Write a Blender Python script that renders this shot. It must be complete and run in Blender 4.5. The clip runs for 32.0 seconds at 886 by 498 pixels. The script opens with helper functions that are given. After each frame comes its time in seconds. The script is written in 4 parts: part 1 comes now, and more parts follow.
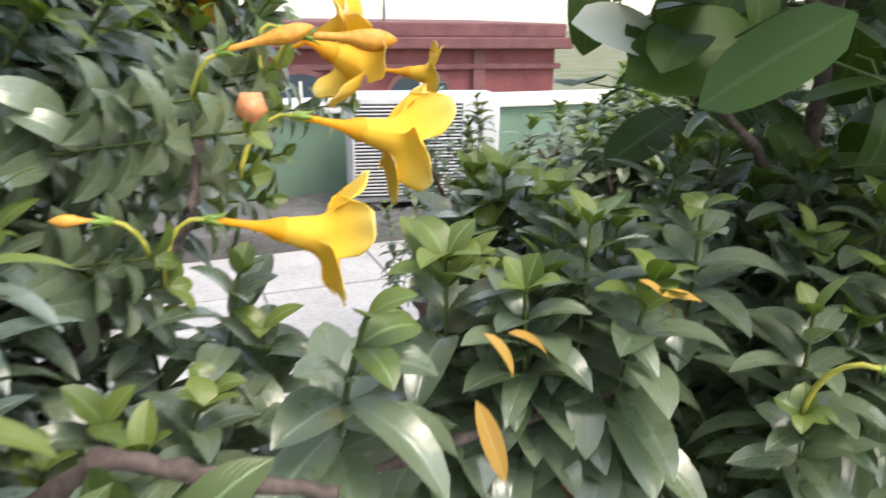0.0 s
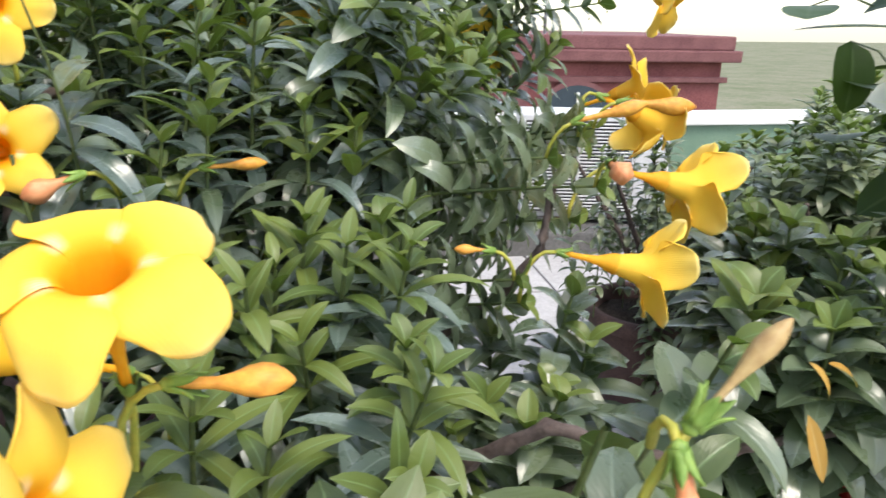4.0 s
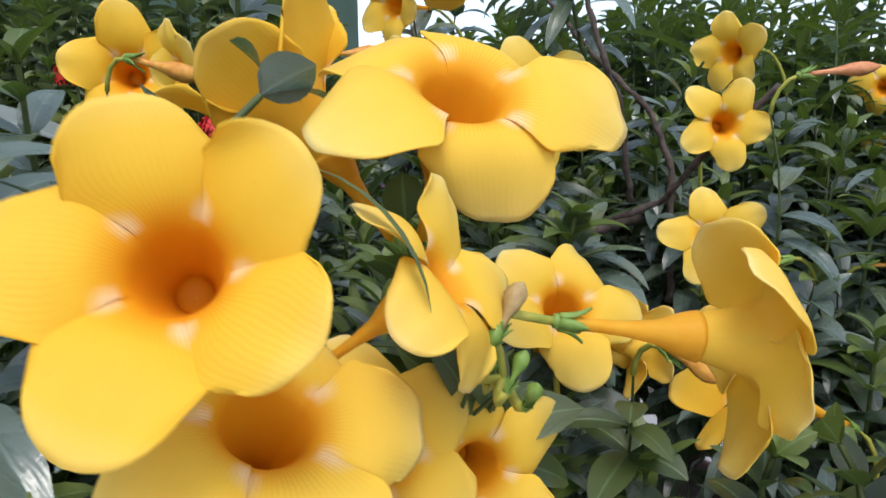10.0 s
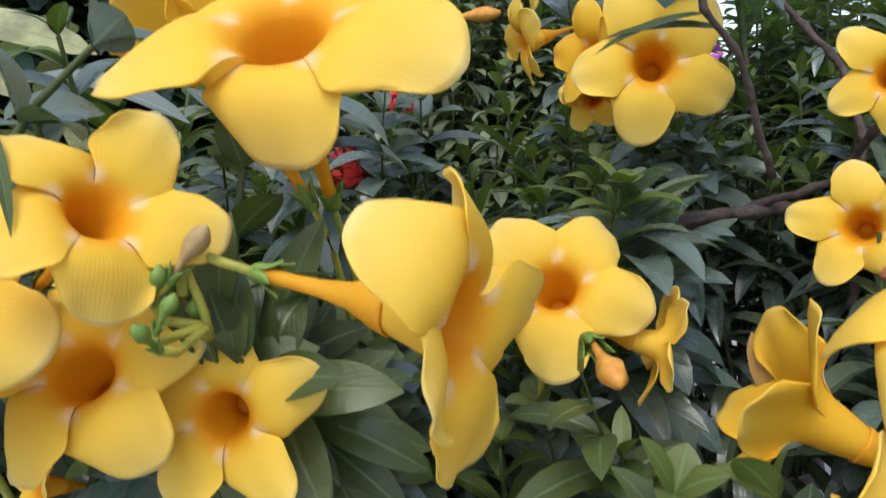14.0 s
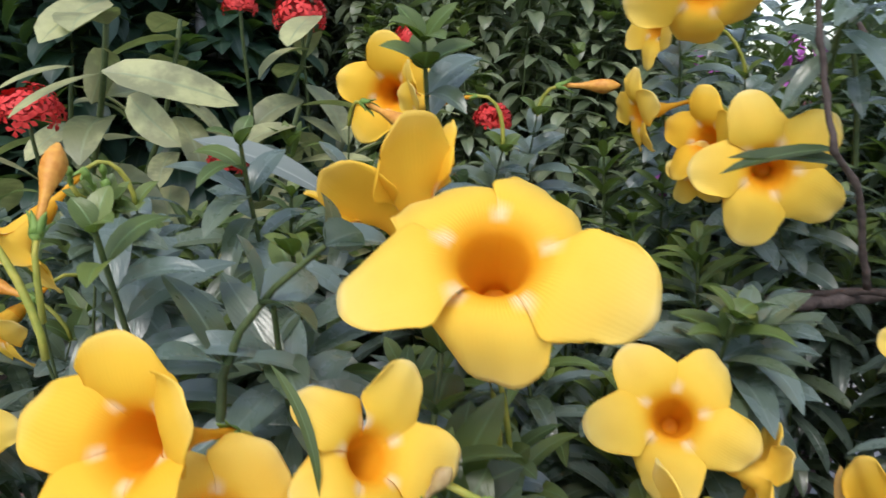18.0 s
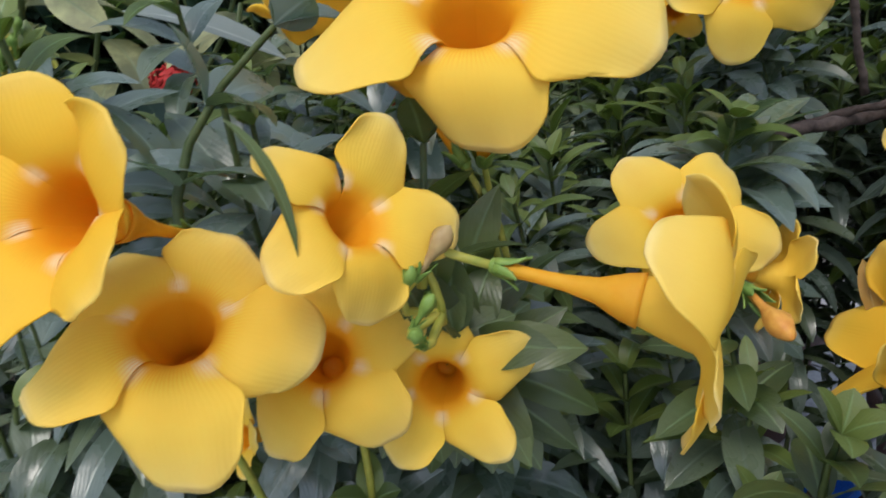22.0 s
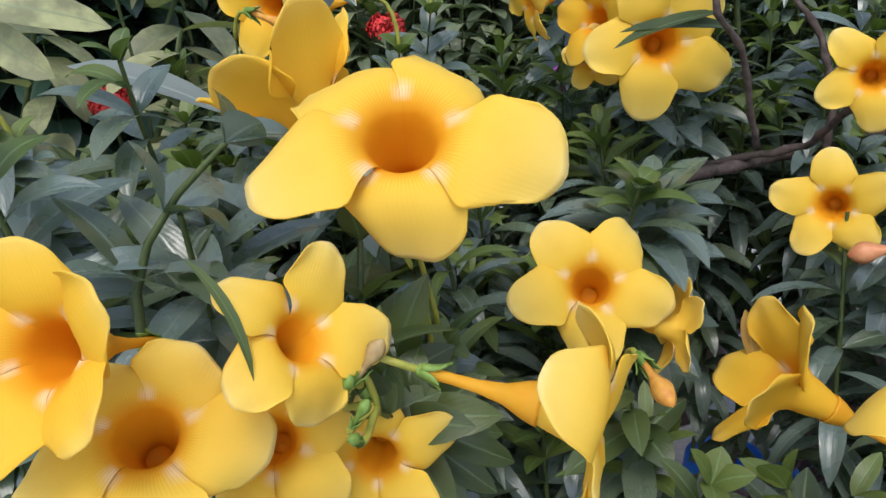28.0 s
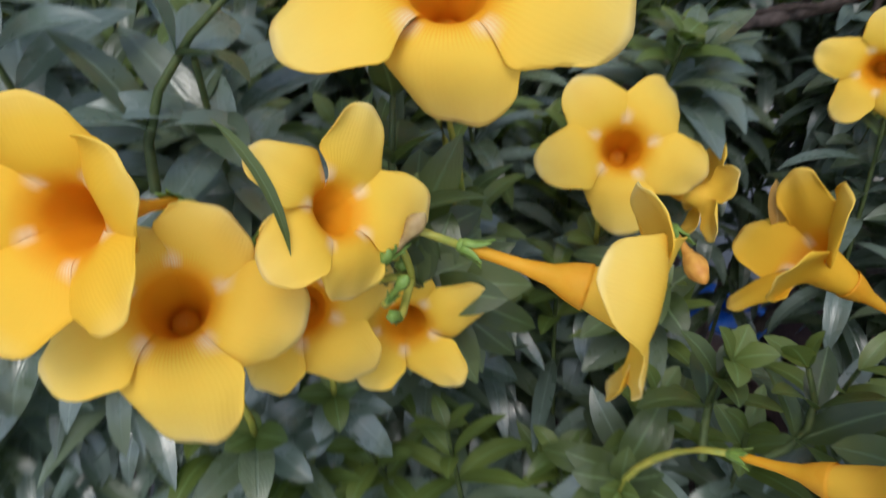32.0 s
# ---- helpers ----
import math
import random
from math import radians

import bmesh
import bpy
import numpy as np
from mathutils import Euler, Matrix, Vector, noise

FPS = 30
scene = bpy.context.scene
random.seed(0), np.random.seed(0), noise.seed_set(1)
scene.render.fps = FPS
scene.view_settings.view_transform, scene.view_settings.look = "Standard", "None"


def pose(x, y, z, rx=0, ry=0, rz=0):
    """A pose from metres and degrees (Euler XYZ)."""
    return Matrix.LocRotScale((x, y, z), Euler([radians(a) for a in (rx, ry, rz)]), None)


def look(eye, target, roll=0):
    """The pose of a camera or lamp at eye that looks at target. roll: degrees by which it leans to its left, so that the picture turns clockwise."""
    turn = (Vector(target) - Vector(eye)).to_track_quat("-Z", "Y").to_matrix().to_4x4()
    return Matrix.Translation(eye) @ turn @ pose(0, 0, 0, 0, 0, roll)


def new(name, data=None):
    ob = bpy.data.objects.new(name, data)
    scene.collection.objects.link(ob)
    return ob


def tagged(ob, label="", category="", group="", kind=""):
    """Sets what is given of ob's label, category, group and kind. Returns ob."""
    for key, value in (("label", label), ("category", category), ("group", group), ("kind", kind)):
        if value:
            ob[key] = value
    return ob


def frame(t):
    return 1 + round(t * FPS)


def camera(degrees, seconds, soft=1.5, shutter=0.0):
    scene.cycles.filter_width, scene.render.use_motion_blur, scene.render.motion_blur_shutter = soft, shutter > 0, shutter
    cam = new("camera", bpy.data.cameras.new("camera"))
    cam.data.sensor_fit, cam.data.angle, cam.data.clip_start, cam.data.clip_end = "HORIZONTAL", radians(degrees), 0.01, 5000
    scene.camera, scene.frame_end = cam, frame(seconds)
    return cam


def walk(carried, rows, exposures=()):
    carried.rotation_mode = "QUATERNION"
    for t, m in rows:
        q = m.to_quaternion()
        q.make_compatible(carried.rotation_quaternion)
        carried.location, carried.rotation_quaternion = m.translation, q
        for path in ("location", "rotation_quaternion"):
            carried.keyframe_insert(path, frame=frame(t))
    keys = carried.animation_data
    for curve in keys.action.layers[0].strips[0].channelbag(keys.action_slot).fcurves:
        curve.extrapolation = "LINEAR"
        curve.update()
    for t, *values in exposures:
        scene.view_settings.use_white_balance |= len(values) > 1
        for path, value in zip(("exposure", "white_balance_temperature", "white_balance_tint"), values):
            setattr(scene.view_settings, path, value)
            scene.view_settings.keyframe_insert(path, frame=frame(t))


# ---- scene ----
cam = camera(64.0, 32.0, 1.5, 0.5)
# seconds, place and turn
PATH = [
    (0, 0.1457, 0.0803, 1.2036, 71.60, -0.73, -21.75),
    (0.5, 0.1583, 0.1137, 1.2046, 72.92, -2.70, -28.13),
    (1, 0.1674, 0.1158, 1.1946, 72.89, -4.67, -33.61),
    (1.5, 0.1687, 0.0860, 1.2038, 74.47, -5.61, -36.99),
    (2, 0.1393, 0.0302, 1.2246, 74.42, -2.62, -31.34),
    (2.5, 0.1036, -0.0133, 1.2283, 73.44, -1.83, -23.99),
    (3, 0.0549, -0.0176, 1.2499, 73.49, -0.04, -16.87),
    (3.5, 0.0118, 0.0101, 1.2524, 73.04, -0.37, -13.00),
    (5.5, -0.0473, 0.0183, 1.2685, 69.48, 1.65, -2.82),
    (6, -0.0584, 0.0155, 1.2723, 69.54, 2.60, -1.20),
    (6.5, -0.0853, 0.0074, 1.2784, 70.89, 3.03, 1.75),
    (7, -0.1134, -0.0121, 1.2803, 73.99, 5.55, 5.14),
    (7.5, -0.1289, -0.0207, 1.2673, 77.28, 6.00, 8.60),
    (8, -0.1445, -0.0344, 1.2690, 79.62, 6.55, 12.89),
    (8.5, -0.1658, -0.0654, 1.2724, 81.44, 6.00, 15.58),
    (9, -0.1798, -0.0870, 1.2608, 79.27, 2.46, 18.76),
    (9.5, -0.1896, -0.1027, 1.2488, 79.32, 2.07, 22.14),
    (10, -0.1870, -0.0966, 1.2343, 83.19, 0.94, 23.57),
    (10.5, -0.1544, -0.0742, 1.2035, 87.12, 2.52, 25.79),
    (11, -0.0838, -0.0746, 1.2026, 90.29, 4.19, 36.10),
    (11.5, -0.0330, -0.0493, 1.2348, 88.15, -0.60, 44.84),
    (12, -0.0101, -0.0045, 1.2571, 86.39, 1.71, 54.48),
    (12.5, -0.0233, 0.0219, 1.2541, 87.61, 1.94, 55.81),
    (13, -0.0372, 0.0227, 1.2650, 86.31, 2.58, 57.32),
    (13.5, -0.0319, 0.0260, 1.2538, 85.57, 0.44, 55.84),
    (14, -0.0446, 0.0365, 1.2192, 82.10, 0.12, 51.03),
    (14.5, -0.0451, 0.0382, 1.2085, 82.89, -0.15, 53.39),
    (15, -0.0506, 0.0300, 1.2058, 82.95, -0.57, 53.67),
    (15.5, -0.0579, 0.0279, 1.2078, 83.78, -1.72, 54.30),
    (17.5, -0.0471, -0.0157, 1.3076, 78.26, -1.43, 54.33),
    (18, -0.0741, -0.0334, 1.3438, 74.63, -4.08, 53.77),
    (18.5, -0.1058, -0.0114, 1.3594, 73.06, -5.69, 56.66),
    (19, -0.1369, -0.0153, 1.3599, 71.92, -7.89, 56.30),
    (19.5, -0.1368, -0.0451, 1.3594, 67.63, -11.84, 59.05),
    (20, -0.1247, -0.0421, 1.3026, 75.98, -13.25, 59.28),
    (20.5, -0.0912, -0.0289, 1.2592, 77.86, -1.70, 59.29),
    (21, -0.0928, -0.0370, 1.2584, 71.58, -5.80, 52.20),
    (21.5, -0.0816, -0.0220, 1.2552, 73.19, 1.11, 47.80),
    (22, -0.0883, -0.0252, 1.2595, 71.99, 1.88, 49.77),
    (22.5, -0.0765, -0.0454, 1.2712, 64.99, -5.05, 46.43),
    (23, -0.0772, -0.0519, 1.3021, 71.34, 0.79, 44.95),
    (23.5, -0.0912, -0.0477, 1.2881, 69.84, 3.30, 50.65),
    (24, -0.0892, -0.0486, 1.2875, 69.52, 2.52, 49.19),
    (24.5, -0.0835, -0.0497, 1.2884, 68.21, 2.91, 48.74),
    (25, -0.0849, -0.0569, 1.2927, 69.89, 1.92, 48.20),
    (25.5, -0.0810, -0.0539, 1.2892, 71.69, 2.98, 46.59),
    (27.5, -0.0710, -0.0351, 1.3214, 68.38, 1.35, 46.76),
    (28, -0.0687, -0.0361, 1.3209, 69.60, 0.36, 45.16),
    (28.5, -0.0721, -0.0425, 1.3244, 69.40, 0.79, 45.41),
    (29, -0.0700, -0.0428, 1.3281, 68.45, 1.55, 45.43),
    (29.5, -0.0673, -0.0420, 1.3323, 68.15, 1.87, 45.25),
    (30, -0.0622, -0.0344, 1.3429, 68.53, 2.37, 45.36),
    (30.5, -0.0747, -0.0409, 1.3392, 69.33, 0.67, 44.57),
    (31, -0.0911, -0.0439, 1.3374, 69.74, 0.89, 43.97),
    (31.5, -0.1090, -0.0524, 1.2919, 68.50, 1.39, 40.74),
    (32, -0.1017, -0.0343, 1.3247, 56.04, -2.51, 45.23),
]
walk(cam, [(t, pose(x, y, z, rx, ry, rz)) for t, x, y, z, rx, ry, rz in PATH], [(0, 1.95, 7300, 10), (1, 1.8, 7300, 10), (3.2, 1.85, 7200, 10), (5.8, 1.6, 6600, 10), (8, 1.34, 6500, 10), (9, 1.12, 6500, 10), (11, 1.04, 6500, 10), (18, 1.1, 6500, 10), (20, 0.68, 6500, 10), (22, 0.82, 6500, 10), (23, 1.02, 6500, 10), (24.5, 1.0, 6500, 10), (30.5, 1.0, 6400, 10), (32, 0.75, 6400, 10)])
SKY, SUN = 0.15, 0.85

# ---- world and light ----
world = bpy.data.worlds.new("overcast_sky")
scene.world = world
world.use_nodes = True
wn, wl = world.node_tree.nodes, world.node_tree.links
sky = wn.new("ShaderNodeTexSky")
sky.sky_type = "NISHITA"
sky.sun_disc = False
sky.sun_elevation, sky.sun_rotation = radians(58), radians(150)
sky.air_density, sky.dust_density, sky.ozone_density = 1.0, 1.2, 1.0
haze = wn.new("ShaderNodeHueSaturation")
haze.inputs["Saturation"].default_value = 0.7
wl.new(sky.outputs[0], haze.inputs["Color"])
wl.new(haze.outputs[0], wn["Background"].inputs[0])
wn["Background"].inputs[1].default_value = SKY
sun_lamp = bpy.data.lights.new("sun", "SUN")
sun_lamp.energy, sun_lamp.angle, sun_lamp.color = SUN, radians(24), (1.0, 0.96, 0.9)
sun_ob = new("sun", sun_lamp)
sun_ob.matrix_world = look((1.2, -2.2, 4.2), (0, 0, 0))

# ---- materials ----


class Mat:
    """A node material with a Principled surface and a few shortcuts."""

    def __init__(self, name, rough=0.5, spec=0.5, metal=0.0):
        self.m = bpy.data.materials.new(name)
        self.m.use_nodes = True
        self.n, self.l = self.m.node_tree.nodes, self.m.node_tree.links
        self.p = self.n["Principled BSDF"]
        self.p.inputs["Roughness"].default_value = rough
        self.p.inputs["Specular IOR Level"].default_value = spec
        self.p.inputs["Metallic"].default_value = metal


    def coords(self, kind="Object"):
        return self.n.new("ShaderNodeTexCoord").outputs[kind]

    def noise(self, scale, detail=4, where=None, rough=0.55):
        q = self.n.new("ShaderNodeTexNoise")
        q.inputs["Scale"].default_value, q.inputs["Detail"].default_value, q.inputs["Roughness"].default_value = scale, detail, rough
        self.l.new(where if where is not None else self.coords(), q.inputs["Vector"])
        return q.outputs["Fac"]

    def ramp(self, fac, stops):
        q = self.n.new("ShaderNodeValToRGB")
        e = q.color_ramp.elements
        while len(e) < len(stops):
            e.new(0.5)
        for k, (at, c) in zip(e, stops):
            k.position, k.color = at, (*c, 1) if len(c) == 3 else c
        self.l.new(fac, q.inputs[0])
        return q.outputs[0]

    def mix(self, fac, a, b, how="MIX"):
        q = self.n.new("ShaderNodeMix")
        q.data_type, q.blend_type = "RGBA", how
        for value, slot in ((fac, q.inputs[0]), (a, q.inputs[6]), (b, q.inputs[7])):
            if isinstance(value, (int, float)):
                slot.default_value = value
            elif isinstance(value, tuple):
                slot.default_value = (*value, 1)
            else:
                self.l.new(value, slot)
        return q.outputs[2]

    def math(self, how, a, b=0.0):
        q = self.n.new("ShaderNodeMath")
        q.operation = how
        for value, slot in ((a, q.inputs[0]), (b, q.inputs[1])):
            if isinstance(value, (int, float)):
                slot.default_value = value
            else:
                self.l.new(value, slot)
        return q.outputs[0]

    def colour(self, out):
        if isinstance(out, tuple):
            self.p.inputs["Base Color"].default_value = (*out, 1)
        else:
            self.l.new(out, self.p.inputs["Base Color"])
        return self

    def bump(self, height, strength=0.3, distance=0.002):
        q = self.n.new("ShaderNodeBump")
        q.inputs["Strength"].default_value, q.inputs["Distance"].default_value = strength, distance
        self.l.new(height, q.inputs["Height"])
        self.l.new(q.outputs[0], self.p.inputs["Normal"])
        return self

    def rough(self, out):
        self.l.new(out, self.p.inputs["Roughness"])
        return self

    def thin(self, amount, tint):
        """Lets light through, as petals and leaves do."""
        t = self.n.new("ShaderNodeBsdfTranslucent")
        if isinstance(tint, tuple):
            t.inputs[0].default_value = (*tint, 1)
        else:
            self.l.new(tint, t.inputs[0])
        s = self.n.new("ShaderNodeMixShader")
        s.inputs[0].default_value = amount
        self.l.new(self.p.outputs[0], s.inputs[1])
        self.l.new(t.outputs[0], s.inputs[2])
        self.l.new(s.outputs[0], self.n["Material Output"].inputs[0])
        return self

    def pick(self, kind):
        """A random number for each island of a joined mesh, or for each object."""
        if kind == "island":
            return self.n.new("ShaderNodeNewGeometry").outputs["Random Per Island"]
        return self.n.new("ShaderNodeObjectInfo").outputs["Random"]


def uv_parts(m):
    s = m.n.new("ShaderNodeSeparateXYZ")
    m.l.new(m.coords("UV"), s.inputs[0])
    return s.outputs[0], s.outputs[1]


def petal_material(name, deep):
    m = Mat(name, 0.6, 0.22)
    u, v = uv_parts(m)
    if deep:
        stops = [(0.0, (0.88, 0.35, 0.008)), (0.12, (0.89, 0.42, 0.014)), (0.32, (0.90, 0.56, 0.038)), (0.75, (0.905, 0.605, 0.062)), (1.0, (0.91, 0.67, 0.15))]
    else:
        stops = [(0.0, (0.89, 0.39, 0.010)), (0.10, (0.90, 0.46, 0.020)), (0.24, (0.91, 0.62, 0.060)), (0.65, (0.92, 0.67, 0.115)), (0.9, (0.92, 0.71, 0.18)), (1.0, (0.93, 0.78, 0.34))]
    base = m.ramp(v, stops)
    side = m.math("ABSOLUTE", m.math("SUBTRACT", u, 0.5))
    near = m.ramp(v, [(0.09, (0, 0, 0)), (0.15, (1, 1, 1)), (0.21, (1, 1, 1)), (0.29, (0, 0, 0))])
    edge = m.ramp(side, [(0.27, (0, 0, 0)), (0.43, (1, 1, 1))])
    pale = m.math("MULTIPLY", m.math("MULTIPLY", near, edge), 0.7)
    blot = m.noise(55, 3)
    base = m.mix(pale, base, (0.94, 0.82, 0.55))
    base = m.mix(m.ramp(blot, [(0.35, (0, 0, 0)), (0.75, (0.2, 0.2, 0.2))]), base, (0.88, 0.50, 0.04))
    vein = m.n.new("ShaderNodeTexWave")
    vein.inputs["Scale"].default_value, vein.inputs["Distortion"].default_value, vein.inputs["Detail"].default_value = 7.0, 2.5, 2.0
    m.l.new(m.coords("UV"), vein.inputs["Vector"])
    inside = m.ramp(v, [(0.0, (0.5, 0.5, 0.5)), (0.16, (0.42, 0.42, 0.42)), (0.34, (0, 0, 0))])
    base = m.mix(m.math("MULTIPLY", inside, m.ramp(vein.outputs["Fac"], [(0.45, (0, 0, 0)), (0.9, (1, 1, 1))])), base, (0.87, 0.34, 0.008))
    m.colour(base).bump(m.math("ADD", m.math("MULTIPLY", vein.outputs["Fac"], 0.4), m.noise(160, 4)), 0.15, 0.0007)
    return m.thin(0.36, base).m


PETAL = petal_material("yellow_petal", False)
PETAL_DEEP = petal_material("deep_yellow_petal", True)


def throat_material():
    m = Mat("orange_throat", 0.5, 0.25)
    u, v = uv_parts(m)
    wave = m.n.new("ShaderNodeTexWave")
    wave.inputs["Scale"].default_value, wave.inputs["Distortion"].default_value = 5.0, 1.0
    m.l.new(m.coords("UV"), wave.inputs["Vector"])
    base = m.ramp(v, [(0.0, (0.84, 0.46, 0.03)), (0.45, (0.88, 0.42, 0.015)), (0.7, (0.88, 0.38, 0.010)), (1.0, (0.89, 0.39, 0.010))])
    base = m.mix(m.math("MULTIPLY", wave.outputs["Fac"], 0.10), base, (0.74, 0.22, 0.004))
    m.colour(base).bump(m.noise(300, 3), 0.15, 0.0005)
    return m.thin(0.5, base).m


THROAT = throat_material()


def leaf_material(name, dark, light, rib, pick="island", rough=0.36, spec=0.5, blotch=None, see=0.2):
    m = Mat(name, rough, spec)
    r = m.pick(pick)
    u, v = uv_parts(m)
    base = m.mix(r, dark, light)
    if blotch:
        base = m.mix(m.ramp(m.noise(38, 5), [(0.42, (0, 0, 0)), (0.6, (1, 1, 1))]), base, blotch)
    base = m.mix(m.ramp(m.noise(90, 4), [(0.4, (0, 0, 0)), (0.8, (0.3, 0.3, 0.3))]), base, light)
    side = m.math("ABSOLUTE", m.math("SUBTRACT", u, 0.5))
    mid = m.ramp(side, [(0.015, (1, 1, 1)), (0.06, (0, 0, 0))])
    base = m.mix(m.math("MULTIPLY", mid, 0.75), base, rib)
    wave = m.n.new("ShaderNodeTexWave")
    wave.bands_direction = "DIAGONAL"
    wave.inputs["Scale"].default_value, wave.inputs["Distortion"].default_value, wave.inputs["Detail"].default_value = 5.0, 1.0, 1.0
    m.l.new(m.coords("UV"), wave.inputs["Vector"])
    tall = m.math("ADD", m.math("MULTIPLY", wave.outputs["Fac"], 0.12), m.math("ADD", m.noise(160, 3), m.math("MULTIPLY", mid, -0.8)))
    m.rough(m.ramp(m.noise(45, 3), [(0.3, (rough - 0.08,) * 3), (0.7, (rough + 0.16,) * 3)]))
    m.colour(base).bump(tall, 0.25, 0.0012)
    return m.thin(see, m.mix(0.6, base, (0.16, 0.30, 0.02))).m


# grey-blue of the sky's reflection is mixed into this green
LEAF = leaf_material("dark_green_leaf", (0.052, 0.076, 0.044), (0.138, 0.176, 0.108), (0.15, 0.20, 0.14), rough=0.27, spec=0.95)
LEAF_YOUNG = leaf_material("young_green_leaf", (0.062, 0.098, 0.021), (0.138, 0.178, 0.040), (0.16, 0.25, 0.09), rough=0.40)
# bluish sky sheen is put into this leaf colour
LEAF_SHEEN = leaf_material("bluish_sheen_leaf", (0.062, 0.090, 0.074), (0.150, 0.200, 0.168), (0.17, 0.22, 0.19), rough=0.25, spec=1.0)
LEAF_ONE = leaf_material("green_leaf", (0.036, 0.056, 0.019), (0.096, 0.130, 0.038), (0.14, 0.21, 0.09), pick="object", rough=0.36)
LEAF_YELLOW = leaf_material("withered_yellow_leaf", (0.33, 0.17, 0.025), (0.42, 0.25, 0.05), (0.45, 0.33, 0.12), pick="object", rough=0.55)
# dark leaf green, lowered further for the shade inside the crown
LEAF_BROAD = leaf_material("broad_dark_leaf", (0.014, 0.034, 0.009), (0.040, 0.082, 0.016), (0.06, 0.10, 0.035), pick="object", rough=0.46, spec=0.3, see=0.18)
LEAF_MOTTLED = leaf_material("mottled_leaf", (0.17, 0.18, 0.09), (0.32, 0.31, 0.16), (0.26, 0.30, 0.16), pick="object", rough=0.45, blotch=(0.46, 0.46, 0.22))
LEAF_PALE = leaf_material("pale_new_leaf", (0.55, 0.57, 0.48), (0.68, 0.68, 0.6), (0.6, 0.62, 0.45), pick="object", rough=0.5)
LEAF_SILVER = leaf_material("silvery_leaf", (0.13, 0.16, 0.145), (0.20, 0.23, 0.21), (0.33, 0.36, 0.32), pick="object", rough=0.4)
LEAF_FAR = leaf_material("far_leaf", (0.075, 0.100, 0.055), (0.21, 0.24, 0.14), (0.14, 0.2, 0.11), rough=0.34)
# leaf green with the shade of the dense growth put into it
LEAF_SHADE = leaf_material("shaded_broad_leaf", (0.010, 0.028, 0.018), (0.025, 0.055, 0.035), (0.06, 0.09, 0.06), rough=0.4)


def plain(name, a, b, scale=20, rough=0.6, spec=0.4, bump=0.3, metal=0.0, distance=0.002, fine=180, see=0.0):
    m = Mat(name, rough, spec, metal)
    n1, n2 = m.noise(scale, 5), m.noise(fine, 4)
    base = m.mix(m.ramp(m.math("MULTIPLY", m.math("ADD", n1, n2), 0.5), [(0.35, (0, 0, 0)), (0.65, (1, 1, 1))]), a, b)
    m.colour(base).bump(m.math("ADD", n1, m.math("MULTIPLY", n2, 0.5)), bump, distance)
    return m.thin(see, base).m if see else m.m


BARK = plain("grey_brown_bark", (0.045, 0.032, 0.028), (0.13, 0.10, 0.09), 60, 0.8, 0.2, 0.7, distance=0.003)
STEM = plain("green_stem", (0.035, 0.06, 0.02), (0.09, 0.115, 0.035), 60, 0.55, 0.35, 0.3)
STALK = plain("yellow_green_stalk", (0.22, 0.26, 0.04), (0.42, 0.36, 0.06), 50, 0.5, 0.35, 0.2)
SEPAL = plain("light_green_sepal", (0.10, 0.19, 0.03), (0.22, 0.32, 0.07), 80, 0.5, 0.35, 0.3)
TUBE = plain("golden_tube", (0.87, 0.45, 0.025), (0.90, 0.52, 0.045), 45, 0.5, 0.25, 0.2, see=0.45)
BUD = plain("orange_brown_bud", (0.52, 0.2, 0.03), (0.72, 0.38, 0.07), 45, 0.5, 0.35, 0.3)
BUD_PINK = plain("pinkish_bud", (0.50, 0.17, 0.07), (0.66, 0.31, 0.15), 45, 0.5, 0.35, 0.3)
BUD_TAN = plain("tan_bud", (0.30, 0.19, 0.08), (0.46, 0.34, 0.15), 45, 0.5, 0.35, 0.3)
RED = plain("red_floret", (0.50, 0.018, 0.02), (0.75, 0.06, 0.05), 70, 0.5, 0.3, 0.2)
PURPLE = plain("magenta_bract", (0.35, 0.06, 0.33), (0.55, 0.16, 0.5), 70, 0.5, 0.3, 0.2)
CLAY = plain("brown_clay", (0.07, 0.04, 0.038), (0.15, 0.09, 0.08), 14, 0.75, 0.3, 0.4)
SOIL = plain("dark_soil", (0.02, 0.015, 0.012), (0.07, 0.055, 0.045), 60, 0.95, 0.1, 1.0, distance=0.012, fine=240)
FLOOR = plain("pale_terrace_floor", (0.30, 0.29, 0.29), (0.46, 0.45, 0.45), 3.0, 0.7, 0.3, 0.25, distance=0.004, fine=60)
JOINT = plain("grey_joint", (0.22, 0.21, 0.21), (0.34, 0.33, 0.33), 20, 0.9)
WHITEWASH = plain("whitewashed_wall", (0.55, 0.55, 0.52), (0.75, 0.75, 0.72), 4.0, 0.8, 0.2, 0.3, distance=0.004)
GREENWALL = plain("green_painted_wall", (0.10, 0.17, 0.12), (0.17, 0.25, 0.18), 3.0, 0.75, 0.25, 0.3, distance=0.004)
# green paint darkened to stand for the shade on the west wall
SHADED_GREEN = plain("shaded_green_wall_paint", (0.045, 0.078, 0.060), (0.080, 0.125, 0.095), 3.0, 0.75, 0.25, 0.3, distance=0.004)
MAROON = plain("maroon_wall", (0.13, 0.042, 0.045), (0.24, 0.085, 0.085), 2.0, 0.85, 0.2, 0.5, distance=0.01, fine=30)
MAROON_TRIM = plain("maroon_cornice", (0.11, 0.045, 0.05), (0.2, 0.09, 0.09), 4.0, 0.8, 0.2, 0.4, distance=0.006, fine=40)
